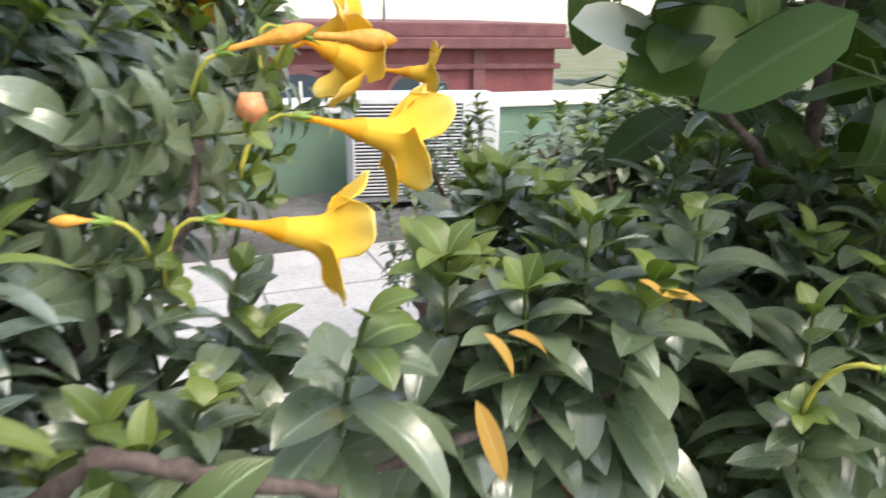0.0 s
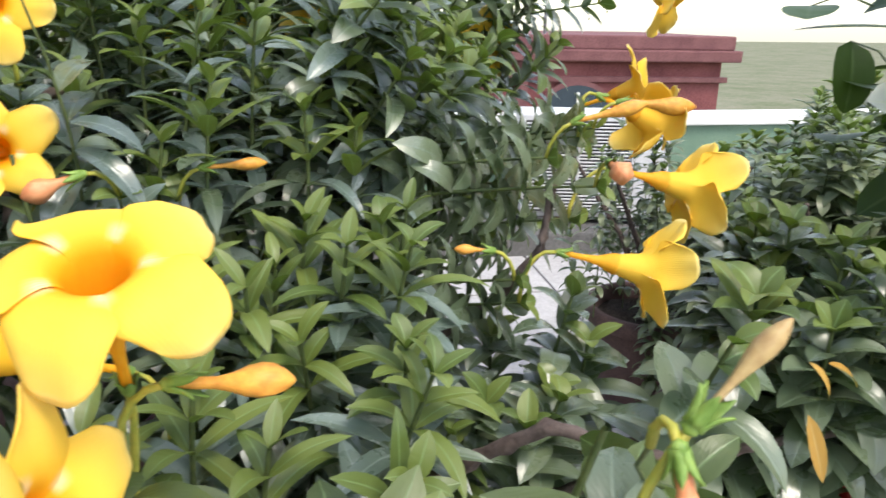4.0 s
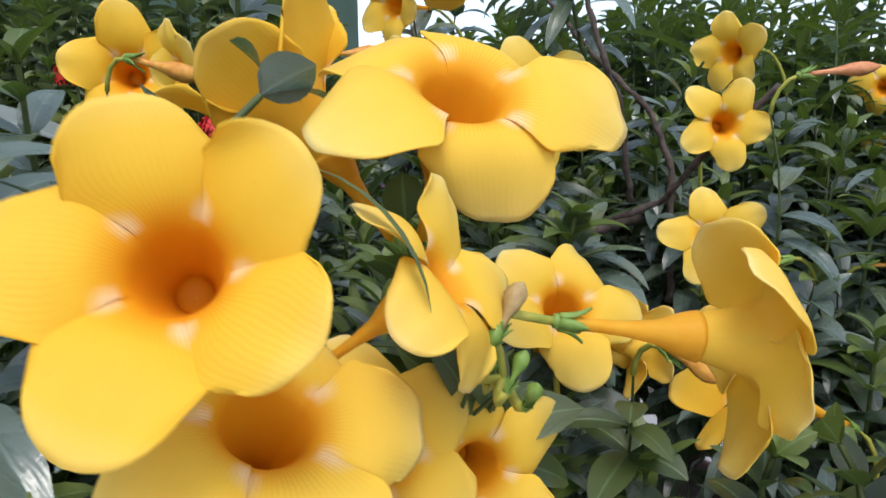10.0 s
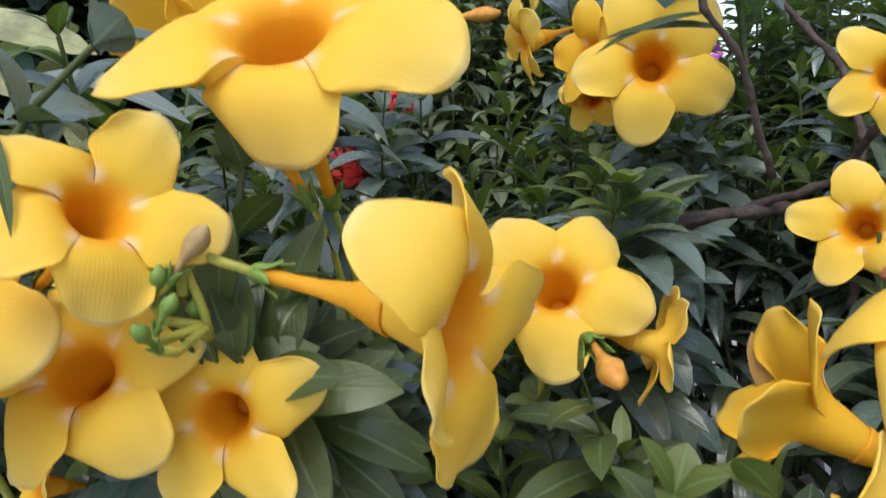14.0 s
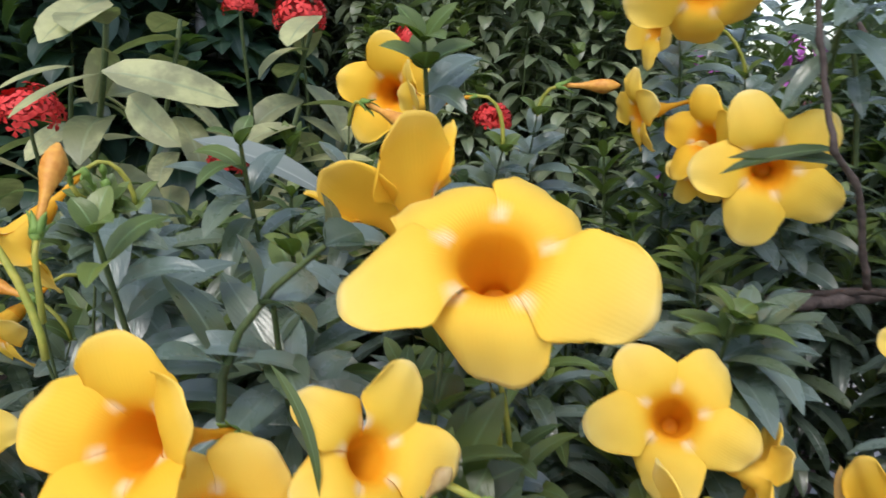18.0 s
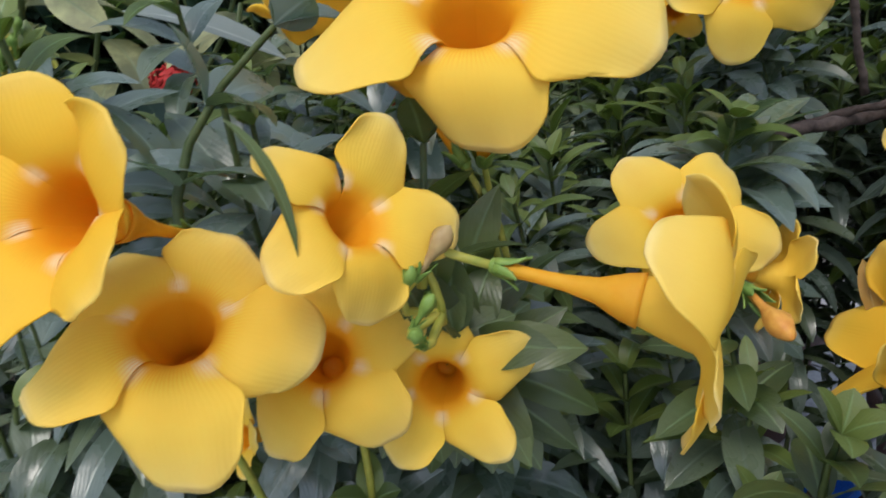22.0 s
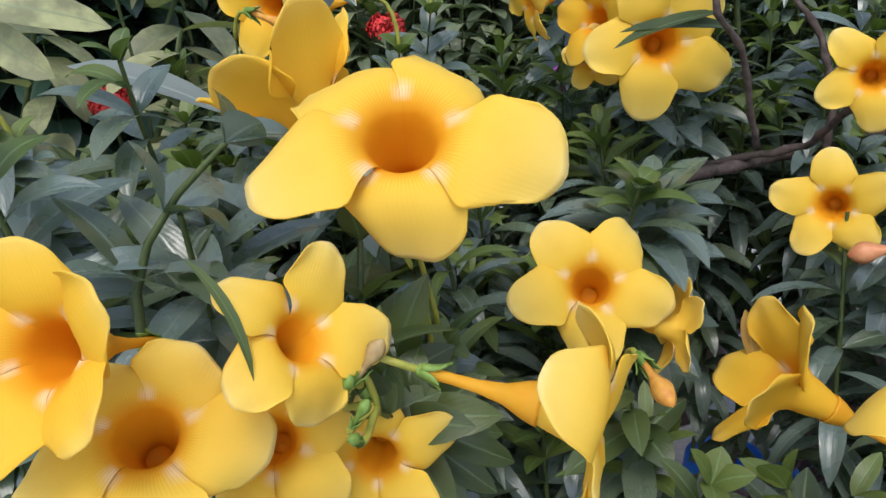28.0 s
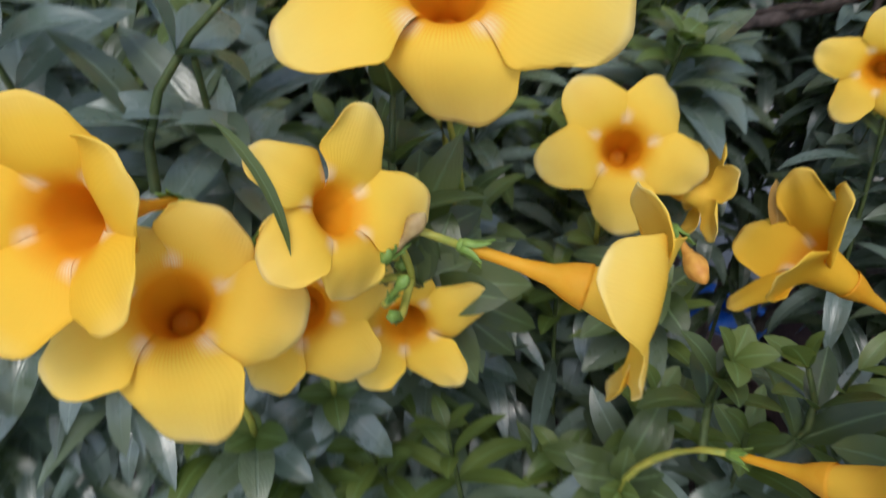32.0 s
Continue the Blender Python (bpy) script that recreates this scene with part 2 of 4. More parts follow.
GLASS = plain("dark_window_pane", (0.02, 0.03, 0.045), (0.05, 0.07, 0.09), 2.0, 0.12, 0.6, 0.05)
ENAMEL = plain("white_enamel", (0.44, 0.44, 0.44), (0.56, 0.56, 0.56), 6.0, 0.4, 0.5, 0.08)
DARK = plain("dark_metal_and_shade", (0.03, 0.03, 0.033), (0.075, 0.072, 0.075), 12.0, 0.6, 0.4, 0.2)
# concrete darkened all over to stand for the shadow under the ledge
LEDGE = plain("concrete_in_ledge_shade", (0.07, 0.07, 0.07), (0.16, 0.155, 0.15), 6.0, 0.9, 0.2, 0.5, distance=0.006, fine=50)
BLUE = plain("blue_plastic", (0.015, 0.11, 0.5), (0.03, 0.2, 0.7), 20, 0.4, 0.5, 0.1)
EARTH = plain("far_ground", (0.10, 0.12, 0.06), (0.2, 0.19, 0.14), 0.4, 0.95, 0.1, 0.3, distance=0.02, fine=3)
POST = plain("grey_post", (0.2, 0.2, 0.215), (0.36, 0.36, 0.38), 10, 0.7, 0.3, 0.3)

# ---- building blocks ----
rng = np.random.default_rng(7)


def data_of(name, bm, *materials, smooth=True):
    me = bpy.data.meshes.new(name)
    bm.to_mesh(me)
    bm.free()
    for m in materials:
        me.materials.append(m)
    if smooth:
        me.polygons.foreach_set("use_smooth", [True] * len(me.polygons))
    return me


def part(name, bm, material, parent=None, label="", smooth=True):
    """One mesh object out of a bmesh, or out of mesh data that is shared."""
    ob = new(name, data_of(name, bm, material, smooth=smooth) if isinstance(bm, bmesh.types.BMesh) else bm)
    ob.parent = parent
    return tagged(ob, label=label)


def box(size, at=(0, 0, 0), bevel=0.0, bm=None):
    bm = bm or bmesh.new()
    made = bmesh.ops.create_cube(bm, size=1, matrix=Matrix.Translation(at) @ Matrix.Diagonal((*size, 1)))
    if bevel:
        vs = set(made["verts"])
        bmesh.ops.bevel(bm, geom=[e for e in bm.edges if e.verts[0] in vs], offset=bevel, segments=2, affect="EDGES", profile=0.6)
    return bm


def tube(points, radii, sides=8, bm=None, uv=False, cap=True):
    """A tube along points, with a radius at each."""
    bm = bm or bmesh.new()
    pts = [Vector(p) for p in points]
    rings = []
    ref = Vector((0.31, 0.17, 0.93))
    for i, p in enumerate(pts):
        way = (pts[min(i + 1, len(pts) - 1)] - pts[max(i - 1, 0)]).normalized()
        a = way.cross(ref)
        a = a.normalized() if a.length > 1e-4 else way.orthogonal().normalized()
        b = way.cross(a)
        rings.append([bm.verts.new(p + radii[i] * (math.cos(k * math.tau / sides) * a + math.sin(k * math.tau / sides) * b)) for k in range(sides)])
    for r0, r1 in zip(rings, rings[1:]):
        for k in range(sides):
            bm.faces.new((r0[k], r0[(k + 1) % sides], r1[(k + 1) % sides], r1[k]))
    if cap:
        bm.faces.new(rings[0][::-1])
        bm.faces.new(rings[-1])
    return bm


def bezier(a, b, c, d, n=8):
    a, b, c, d = (Vector(v) for v in (a, b, c, d))
    return [(1 - t) ** 3 * a + 3 * (1 - t) ** 2 * t * b + 3 * (1 - t) * t * t * c + t**3 * d for t in (i / (n - 1) for i in range(n))]


def lathe(profile, sides=24, bm=None, uv=False):
    bm = bm or bmesh.new()
    layer = bm.loops.layers.uv.verify() if uv else None
    rings = [[bm.verts.new((r * math.cos(k * math.tau / sides), r * math.sin(k * math.tau / sides), z)) for k in range(sides)] for r, z in profile]
    n = len(profile) - 1
    for i, (r0, r1) in enumerate(zip(rings, rings[1:])):
        for k in range(sides):
            f = bm.faces.new((r0[k], r0[(k + 1) % sides], r1[(k + 1) % sides], r1[k]))
            if uv:
                for loop, (a, b) in zip(f.loops, ((k, i), (k + 1, i), (k + 1, i + 1), (k, i + 1))):
                    loop[layer].uv = (a / sides, b / n)
    return bm


def aim(at, way, roll=0.0, scale=1.0):
    """A pose at a place whose z axis points along way."""
    turn = Vector(way).to_track_quat("Z", "Y").to_matrix().to_4x4()
    return Matrix.Translation(at) @ turn @ pose(0, 0, 0, 0, 0, roll) @ Matrix.Scale(scale, 4)


def heading(az, el):
    """A direction from an azimuth, counted from +y to the left, and an elevation."""
    az, el = radians(az), radians(el)
    return Vector((-math.sin(az) * math.cos(el), math.cos(az) * math.cos(el), math.sin(el)))

# ---- flowers ----


def shell(bm, thick, outside=0.0):
    """Gives a sheet its thickness: a back side along the vertex normals, and a rim."""
    layer = bm.loops.layers.uv.active
    bm.normal_update()
    faces = bm.faces[:]
    rim = [e for e in bm.edges if len(e.link_faces) == 1]
    back = {v: bm.verts.new(v.co - v.normal * thick) for v in bm.verts[:]}
    for f in faces:
        loops = list(f.loops)[::-1]
        made = bm.faces.new([back[q.vert] for q in loops])
        if layer:
            for new_loop, old in zip(made.loops, loops):
                new_loop[layer].uv = old[layer].uv
    for e in rim:
        a = e.link_loops[0]
        b = a.link_loop_next
        made = bm.faces.new((b.vert, a.vert, back[a.vert], back[b.vert]))
        if layer:
            for new_loop, old in zip(made.loops, (b, a, a, b)):
                new_loop[layer].uv = old[layer].uv
    if outside:
        for f in faces:
            for q in f.loops:
                q[layer].uv = (q[layer].uv[0], max(q[layer].uv[1], outside))


def petal_bm(fall, length, width, a0, a1, skew, lift, ripple, seed, rim=0.0125):
    """One petal of a trumpet flower round the angle 0: base on the rim, then flaring from a0 to a1 degrees over the rim's plane."""
    g = np.random.default_rng(seed)
    nu, nv = 17, 17
    ph = g.uniform(0, 6.28, 3)
    bm = bmesh.new()
    layer = bm.loops.layers.uv.verify()
    rho, z, grid = rim, 0.0, []
    steps = nv - 1
    for down in ((0.0050, -0.0290), (0.0074, -0.0215), (0.0096, -0.0135), (0.0114, -0.0060)):
        row = []
        for i in range(nu):
            u = math.sin((2 * i / (nu - 1) - 1) * math.pi / 2)
            ang = u * radians(38.4)
            row.append((bm.verts.new((down[0] * math.cos(ang), down[0] * math.sin(ang), down[1])), (0.5 + 0.5 * u, 0.02)))
        grid.append(row)
    # the way of the petal's middle line, from the rim outwards
    fine = 48
    line = [(rho, z)]
    for j in range(fine):
        a = radians(a1 + (a0 - a1) * (1 - (j + 0.5) / fine) ** fall)
        rho, z = rho + length / fine * math.cos(a), z + length / fine * math.sin(a)
        line.append((rho, z))
    line = np.array(line)
    for j in range(nv):
        v = j / steps
        shape = 0.52 + 0.44 * math.sin(min(1.0, v / 0.62) * math.pi / 2) ** 1.15 - 0.16 * max(0.0, v - 0.62) / 0.38
        b = min(1.0, max(0.0, v - 0.15) / 0.36)
        b = b * b * (3 - 2 * b)
        row = []
        for i in range(nu):
            u = math.sin((2 * i / (nu - 1) - 1) * math.pi / 2)
            s = v * (1 - (1 - (0.60 + 0.40 * math.sqrt(1 - (0.99 * u) ** 2))) * b)
            a = radians(a1 + (a0 - a1) * (1 - s) ** fall)
            rho, z = (float(np.interp(s * fine, np.arange(fine + 1), line[:, q])) for q in (0, 1))
            ang = u * radians(38.4)
            circle = Vector((rho * math.cos(ang), rho * math.sin(ang), 0))
            flat = Vector((rho - 0.06 * width * u * u * v, u * width * shape + skew * v * v, 0))
            p = circle.lerp(flat, b)
            cup = -0.16 * width * u * u * math.sin(v * math.pi * 0.9)
            wave = ripple * v * math.sin(3.0 * u + ph[0]) * math.cos(2.2 * v + ph[1]) + ripple * 0.6 * v * v * math.sin(7 * u + ph[2])
            off = cup + lift * u * v + wave
            p += Vector((-math.sin(a) * off, 0, math.cos(a) * off + z))
            row.append((bm.verts.new(p), (0.5 + 0.5 * u, s)))
        grid.append(row)
    for r0, r1 in zip(grid, grid[1:]):
        for k in range(nu - 1):
            q = (r0[k], r0[k + 1], r1[k + 1], r1[k])
            f = bm.faces.new([x[0] for x in q])
            for loop, x in zip(f.loops, q):
                loop[layer].uv = x[1]
    shell(bm, 0.0006, 0.32)
    return bm


def throat_bm(rim=0.0125, depth=0.030):
    inner = [(0.0004, -0.0268), (0.0030, -0.0264), (0.0052, -0.0255), (0.0066, -0.0235), (0.0078, -0.0205)]
    outer = [(r + 0.0003, z - 0.0003) for r, z in inner[::-1]]
    return lathe(outer[::-1] + inner[::-1], 22, uv=True)


def tube_bm(depth=0.030, length=0.032):
    z0 = -depth - 0.008
    prof = [(0.0016, z0 - length), (0.0026, z0 - length + 0.002), (0.0024, z0 - length * 0.5), (0.0028, z0 - 0.006), (0.0044, z0 + 0.005), (0.0060, -0.0290), (0.0078, -0.0245), (0.0090, -0.0200), (0.0093, -0.0182), (0.0090, -0.0182), (0.0084, -0.0205)]
    return lathe(prof, 14, uv=True)


def calyx_bm(z0, seed):
    g = np.random.default_rng(seed)
    bm = bmesh.new()
    for k in range(5):
        a = k * math.tau / 5 + g.uniform(-0.2, 0.2)
        out = Vector((math.cos(a), math.sin(a), 0))
        side = Vector((-math.sin(a), math.cos(a), 0))
        rows = []
        n = 5
        ln = 0.011 * g.uniform(0.8, 1.2)
        for i in range(n):
            t = i / (n - 1)
            w = 0.0026 * (1 - t) ** 0.8 * (0.7 + 1.2 * t) + 0.0002
            p = out * (0.0026 + 0.0035 * t * t) + Vector((0, 0, z0 + ln * t))
            rows.append((bm.verts.new(p - side * w), bm.verts.new(p + out * 0.0008), bm.verts.new(p + side * w)))
        for r0, r1 in zip(rows, rows[1:]):
            bm.faces.new((r0[0], r0[1], r1[1], r1[0]))
            bm.faces.new((r0[1], r0[2], r1[2], r1[1]))
    shell(bm, 0.0005)
    bmesh.ops.create_icosphere(bm, subdivisions=1, radius=0.0032, matrix=Matrix.Translation((0, 0, z0)))
    return bm


FLOWER_KINDS = {
    "open": dict(a0=70, a1=-20, fall=2.6, length=0.047, width=0.0222),
    "flat": dict(a0=66, a1=-10, fall=3.2, length=0.044, width=0.0195),
    "recurved": dict(a0=72, a1=-62, fall=2.0, length=0.049, width=0.0225),
    "cup": dict(a0=76, a1=40, fall=1.4, length=0.045, width=0.0230),
    "half": dict(a0=74, a1=0, fall=2.2, length=0.046, width=0.0225),
}
shared_petals = {}
stalk_feet = []


def allamanda_flower(at, az, el, kind="open", size=1.0, roll=0.0, label="", seed=0, own=False, deep=False, foot=None, bends=(0, 0, 0, 0, 0), longs=(1, 1, 1, 1, 1), wides=(1, 1, 1, 1, 1)):
    """A trumpet flower: five petals, throat, tube, calyx and stalk. at: the middle of its mouth; az, el: the way that it faces."""
    g = np.random.default_rng(seed + 100)
    thing = new("allamanda_flower")
    way = heading(az, el)
    thing.matrix_world = aim(at, way, roll, size)
    tagged(thing, label or "open yellow trumpet-shaped allamanda flower with an orange throat", "flower", "yellow allamanda flowers")
    spec = FLOWER_KINDS[kind]
    mat = PETAL_DEEP if deep else PETAL
    for k in range(5):
        key = (kind, k, deep, seed if own else seed % 2)
        if key not in shared_petals:
            h = np.random.default_rng((seed if own else seed % 2) * 31 + k)
            shared_petals[key] = data_of("petal", petal_bm(spec["fall"], spec["length"] * longs[k] * h.uniform(0.94, 1.08), spec["width"] * wides[k] * h.uniform(0.95, 1.06), spec["a0"] + h.uniform(-1.5, 1.5), spec["a1"] + h.uniform(-13, 13) + (bends[k] if own else 0), 0.0040, 0.0038, 0.0015, k + seed * 7), mat)
        p = part("petal", shared_petals[key], None, thing)
        p.matrix_local = pose(0, 0, 0.0002 * k, 0, 0, 72 * k + 90)
    if "throat" not in shared_petals:
        shared_petals["throat"] = data_of("throat", throat_bm(), THROAT)
        shared_petals["tube"] = data_of("corolla_tube", tube_bm(), TUBE)
        shared_petals["calyx"] = data_of("calyx", calyx_bm(-0.068, 3), SEPAL)
    part("throat", shared_petals["throat"], None, thing, "deep orange funnel-shaped throat")
    part("corolla_tube", shared_petals["tube"], None, thing, "slender orange-yellow tube")
    part("calyx", shared_petals["calyx"], None, thing, "small green pointed sepals")
    # stalk, in world space, then brought under the flower
    base = Vector(at) - way * 0.069 * size
    end = Vector(foot) if foot else base - way * 0.03 + Vector((g.uniform(-0.015, 0.015), g.uniform(-0.005, 0.02), -0.05))
    inv = thing.matrix_world.inverted()
    curve = bezier(base, base - way * 0.022, end + Vector((0, 0, 0.02)), end, 7)
    st = part("stalk", tube([inv @ p for p in curve], [0.0016 / size] * 3 + [0.0019 / size] * 4, 7), STALK, thing, "thin yellow-green flower stalk")
    stalk_feet.append(end)
    return thing


def flower_bud(at, az, el, length=0.045, radius=0.006, pink=False, foot=None, label=""):
    """A twisted pointed bud on a short stalk; at is its base."""
    thing = new("flower_bud")
    way = heading(az, el)
    thing.matrix_world = aim(at, way)
    tagged(thing, label or ("orange-brown pointed allamanda bud still closed", "pinkish pointed flower bud still closed", "slender tan flower bud on a leafy shoot", "tiny green flower bud in a cluster")[int(pink)], "flower bud", "allamanda buds")
    bm = bmesh.new()
    n, s = 11, 10
    prof = [(0.18, 0), (0.30, 0.08), (0.34, 0.2), (0.36, 0.35), (0.55, 0.48), (0.85, 0.6), (1.0, 0.72), (0.92, 0.82), (0.62, 0.91), (0.25, 0.98), (0.05, 1.0)]
    rings = []
    for i, (r, z) in enumerate(prof):
        ring = []
        for k in range(s):
            a = k * math.tau / s + 1.3 * z
            rr = radius * r * (1 + 0.10 * math.cos(5 * (a - 1.3 * z)))
            ring.append(bm.verts.new((rr * math.cos(a), rr * math.sin(a), z * length)))
        rings.append(ring)
    for r0, r1 in zip(rings, rings[1:]):
        for k in range(s):
            bm.faces.new((r0[k], r0[(k + 1) % s], r1[(k + 1) % s], r1[k]))
    bm.faces.new(rings[-1])
    part("bud_tip", bm, (BUD, BUD_PINK, BUD_TAN, SEPAL)[int(pink)], thing)
    if "bud_calyx" not in shared_petals:
        shared_petals["bud_calyx"] = data_of("calyx", calyx_bm(-0.001, 5), SEPAL)
    cup = part("calyx", shared_petals["bud_calyx"], None, thing, "small green pointed sepals")
    cup.matrix_local = Matrix.Scale(min(1.0, length / 0.034), 4)
    end = Vector(foot) if foot else Vector(at) - way * 0.02 + Vector((0, 0.005, -0.025))
    inv = thing.matrix_world.inverted()
    part("stalk", tube([inv @ p for p in bezier(at, Vector(at) - way * 0.012, end + Vector((0, 0, 0.01)), end, 5)], [0.0016] * 5, 6), STALK, thing)
    stalk_feet.append(end)
    return thing


# ---- leaves and shoots ----
NV, NU = 8, 5


def leaf_grid(p, d, nrm, ln, wd, bend, fold, power=0.85, peak=0.9):
    """Vertices of many leaves at once: base, direction, upper side, length, half width, bend and fold of each. Shape (N, NV*NU, 3)."""
    p, d, nrm = (np.asarray(a, float) for a in (p, d, nrm))
    d /= np.linalg.norm(d, axis=1, keepdims=True)
    nrm -= (nrm * d).sum(1, keepdims=True) * d
    nrm /= np.linalg.norm(nrm, axis=1, keepdims=True) + 1e-9
    side = np.cross(d, nrm)
    ln, wd, bend, fold = (np.asarray(a, float)[:, None] for a in (ln, wd, bend, fold))
    out = np.zeros((len(p), NV, NU, 3))
    pos = p.copy()
    for j in range(NV):
        s = j / (NV - 1)
        if j:
            a = bend * (j - 0.5) / (NV - 1)
            pos = pos + (np.cos(a) * d - np.sin(a) * nrm) * ln / (NV - 1)
        up = np.cos(bend * s) * nrm + np.sin(bend * s) * d
        w = wd * max(4 * s**peak * (1 - s**peak), 0.0) ** power + wd * 0.04
        for i, u in enumerate((-1, -0.5, 0, 0.5, 1)):
            out[:, j, i] = pos + side * w * u + up * ((1.25 * abs(u) - 0.45 * u * u) * fold * w)
    return out.reshape(len(p), NV * NU, 3)


LEAF_FACES = [(j * NU + i, j * NU + i + 1, (j + 1) * NU + i + 1, (j + 1) * NU + i) for j in range(NV - 1) for i in range(NU - 1)]
LEAF_UV = np.array([[((k % NU) / (NU - 1), (k // NU) / (NV - 1)) for k in q] for q in LEAF_FACES])


def leaf_mesh(name, verts, material):
    """One mesh out of the vertices of many leaves."""
    n = len(verts)
    me = bpy.data.meshes.new(name)
    per = NV * NU
    faces = (np.array(LEAF_FACES)[None] + (np.arange(n) * per)[:, None, None]).reshape(-1, 4)
    me.vertices.add(n * per)
    me.vertices.foreach_set("co", verts.reshape(-1))
    me.loops.add(len(faces) * 4)
    me.loops.foreach_set("vertex_index", faces.reshape(-1))
    me.polygons.add(len(faces))
    me.polygons.foreach_set("loop_start", np.arange(0, len(faces) * 4, 4))
    me.polygons.foreach_set("use_smooth", np.ones(len(faces), bool))
    layer = me.uv_layers.new(name="UVMap")
    layer.data.foreach_set("uv", np.tile(LEAF_UV.reshape(-1), n))
    me.update(calc_edges=True)
    me.validate()
    me.materials.append(material)
    return me


class Foliage:
    """Collects shoots: their leaves as rows, and their stems as lines."""

    def __init__(self):
        self.leaves, self.stems = [], []

    def shoot(self, foot, tip, g, spacing=0.02, size=0.062, width=0.0092, first=0.15, whorl=3, young=3, bow=0.03, thick=0.0026):
        foot, tip = Vector(foot), Vector(tip)
        mid = foot.lerp(tip, 0.5) + Vector((g.uniform(-bow, bow), g.uniform(-bow, bow), 0))
        length = (tip - foot).length
        n = max(4, int(length / 0.035))
        line = [(1 - t) ** 2 * foot + 2 * (1 - t) * t * mid + t * t * tip for t in (i / n for i in range(n + 1))]
        self.stems.append((line, thick, thick * 0.55))
        count = int(length * (1 - first) / spacing) + 1
        turn = g.uniform(0, 6.28)
        for k in range(count):
            back = k * spacing / length
            if back > 1 - first:
                break
            t = 1 - back
            at = (1 - t) ** 2 * foot + 2 * (1 - t) * t * mid + t * t * tip
            way = (2 * (1 - t) * (mid - foot) + 2 * t * (tip - mid)).normalized()
            a = way.orthogonal().normalized()
            b = way.cross(a)
            turn += 0.9
            grow = min(1.0, 0.42 + 0.22 * k)
            many = whorl + (1 if g.random() < 0.35 else 0)
            for q in range(many):
                if k > 5 and g.random() < 0.18:
                    continue
                ang = turn + q * math.tau / many + g.uniform(-0.35, 0.35)
                out = math.cos(ang) * a + math.sin(ang) * b
                open_ = min(1.35, 0.45 + 0.17 * k + g.uniform(-0.15, 0.2))
                d = way * math.cos(open_) + out * math.sin(open_)
                up = way * math.sin(open_) - out * math.cos(open_)
                ln = size * grow * g.uniform(0.75, 1.2)
                self.leaves.append((*at, *d, *up, ln, width * (0.5 + 0.5 * grow) * g.uniform(0.85, 1.2), g.uniform(0.3, 1.2) + 0.04 * k, g.uniform(0.12, 0.5), 1.0 if k < young else 0.0))

    def rows(self):
        return np.array(self.leaves)


def grid_of(rows):
    return leaf_grid(rows[:, 0:3], rows[:, 3:6], rows[:, 6:9], rows[:, 9], rows[:, 10] * 0.88, rows[:, 11] * 1.2, rows[:, 12])


def stems_bm(lines, sides=5):
    bm = bmesh.new()
    verts, faces = [], []
    for line, r0, r1 in lines:
        n = len(line)
        tube(line, [r0 + (r1 - r0) * i / (n - 1) for i in range(n)], sides, bm, cap=False)
    return bm


def knobby_branch(points, r0, r1, name, parent, g, label=""):
    """A woody branch with leaf scars."""
    pts = [Vector(p) for p in points]
    fine = []
    for a, b in zip(pts, pts[1:]):
        m = max(2, int((b - a).length / 0.008))
        fine += [a.lerp(b, i / m) + Vector(g.normal(0, 0.0006, 3)) for i in range(m)]
    fine.append(pts[-1])
    n = len(fine)
    radii = [(r0 + (r1 - r0) * i / (n - 1)) * (1 + (0.28 if i % 4 == 0 else 0.0) + g.uniform(-0.08, 0.08)) for i in range(n)]
    bm = tube(fine, radii, 9)
    return part(name, bm, BARK, parent, label)


def leaf_object(row, material, parent, shared, name="leaf"):
    """A leaf of its own on one of a few shared meshes."""
    d, up = Vector(row[3:6]).normalized(), Vector(row[6:9])
    up = (up - up.dot(d) * d).normalized()
    side = d.cross(up)
    turn = Matrix((side, d, up)).transposed().to_4x4()
    ob = part(name, shared, None, parent)
    ob.matrix_parent_inverse = parent.matrix_world.inverted()
    s = row[9] / 0.06
    ob.matrix_world = Matrix.Translation(row[0:3]) @ turn @ Matrix.Diagonal((row[10] / 0.0105, s, s, 1))
    return ob

# ---- terrace and surroundings ----
ground = part("ground", box((400, 400, 0.2), (0, 0, -3.7)), EARTH, smooth=False)
tagged(ground, "distant earth ground below the terrace", "ground", kind="structure")
terrace = part("terrace_floor", box((9.0, 8.6, 0.25), (-0.2, 0.3, -0.131)), JOINT, smooth=False)
tagged(terrace, "pale concrete terrace floor with slab joints", "floor", kind="structure")
g = np.random.default_rng(3)
slab_mesh = data_of("slab", box((0.586, 0.586, 0.02), (0, 0, 0), 0.006), FLOOR, smooth=False)
for i in range(13):
    for j in range(11):
        s = part("slab", slab_mesh, None, terrace)
        s.matrix_world = pose(-4.0 + 0.6 * i, -2.0 + 0.6 * j, -0.004 + g.uniform(-0.001, 0.001), g.uniform(-0.15, 0.15), g.uniform(-0.15, 0.15), 90 * g.integers(4))

parapet = part("parapet_wall", box((9.0, 0.18, 0.62), (-0.2, 4.45, 0.31), 0.012), GREENWALL, smooth=False)
tagged(parapet, "low pale green painted parapet wall with a whitewashed coping", "wall", kind="structure")
part("coping", box((9.0, 0.26, 0.07), (-0.2, 4.45, 0.655), 0.012), WHITEWASH, parapet, "weathered whitewashed coping", smooth=False)
ledge = part("wall_ledge", box((5.2, 0.72, 0.2), (0.9, 4.0, 0.03), 0.015), LEDGE, smooth=False)
tagged(ledge, "concrete ledge along the parapet, coloured dark as its shadowed underside", "ledge", kind="structure")
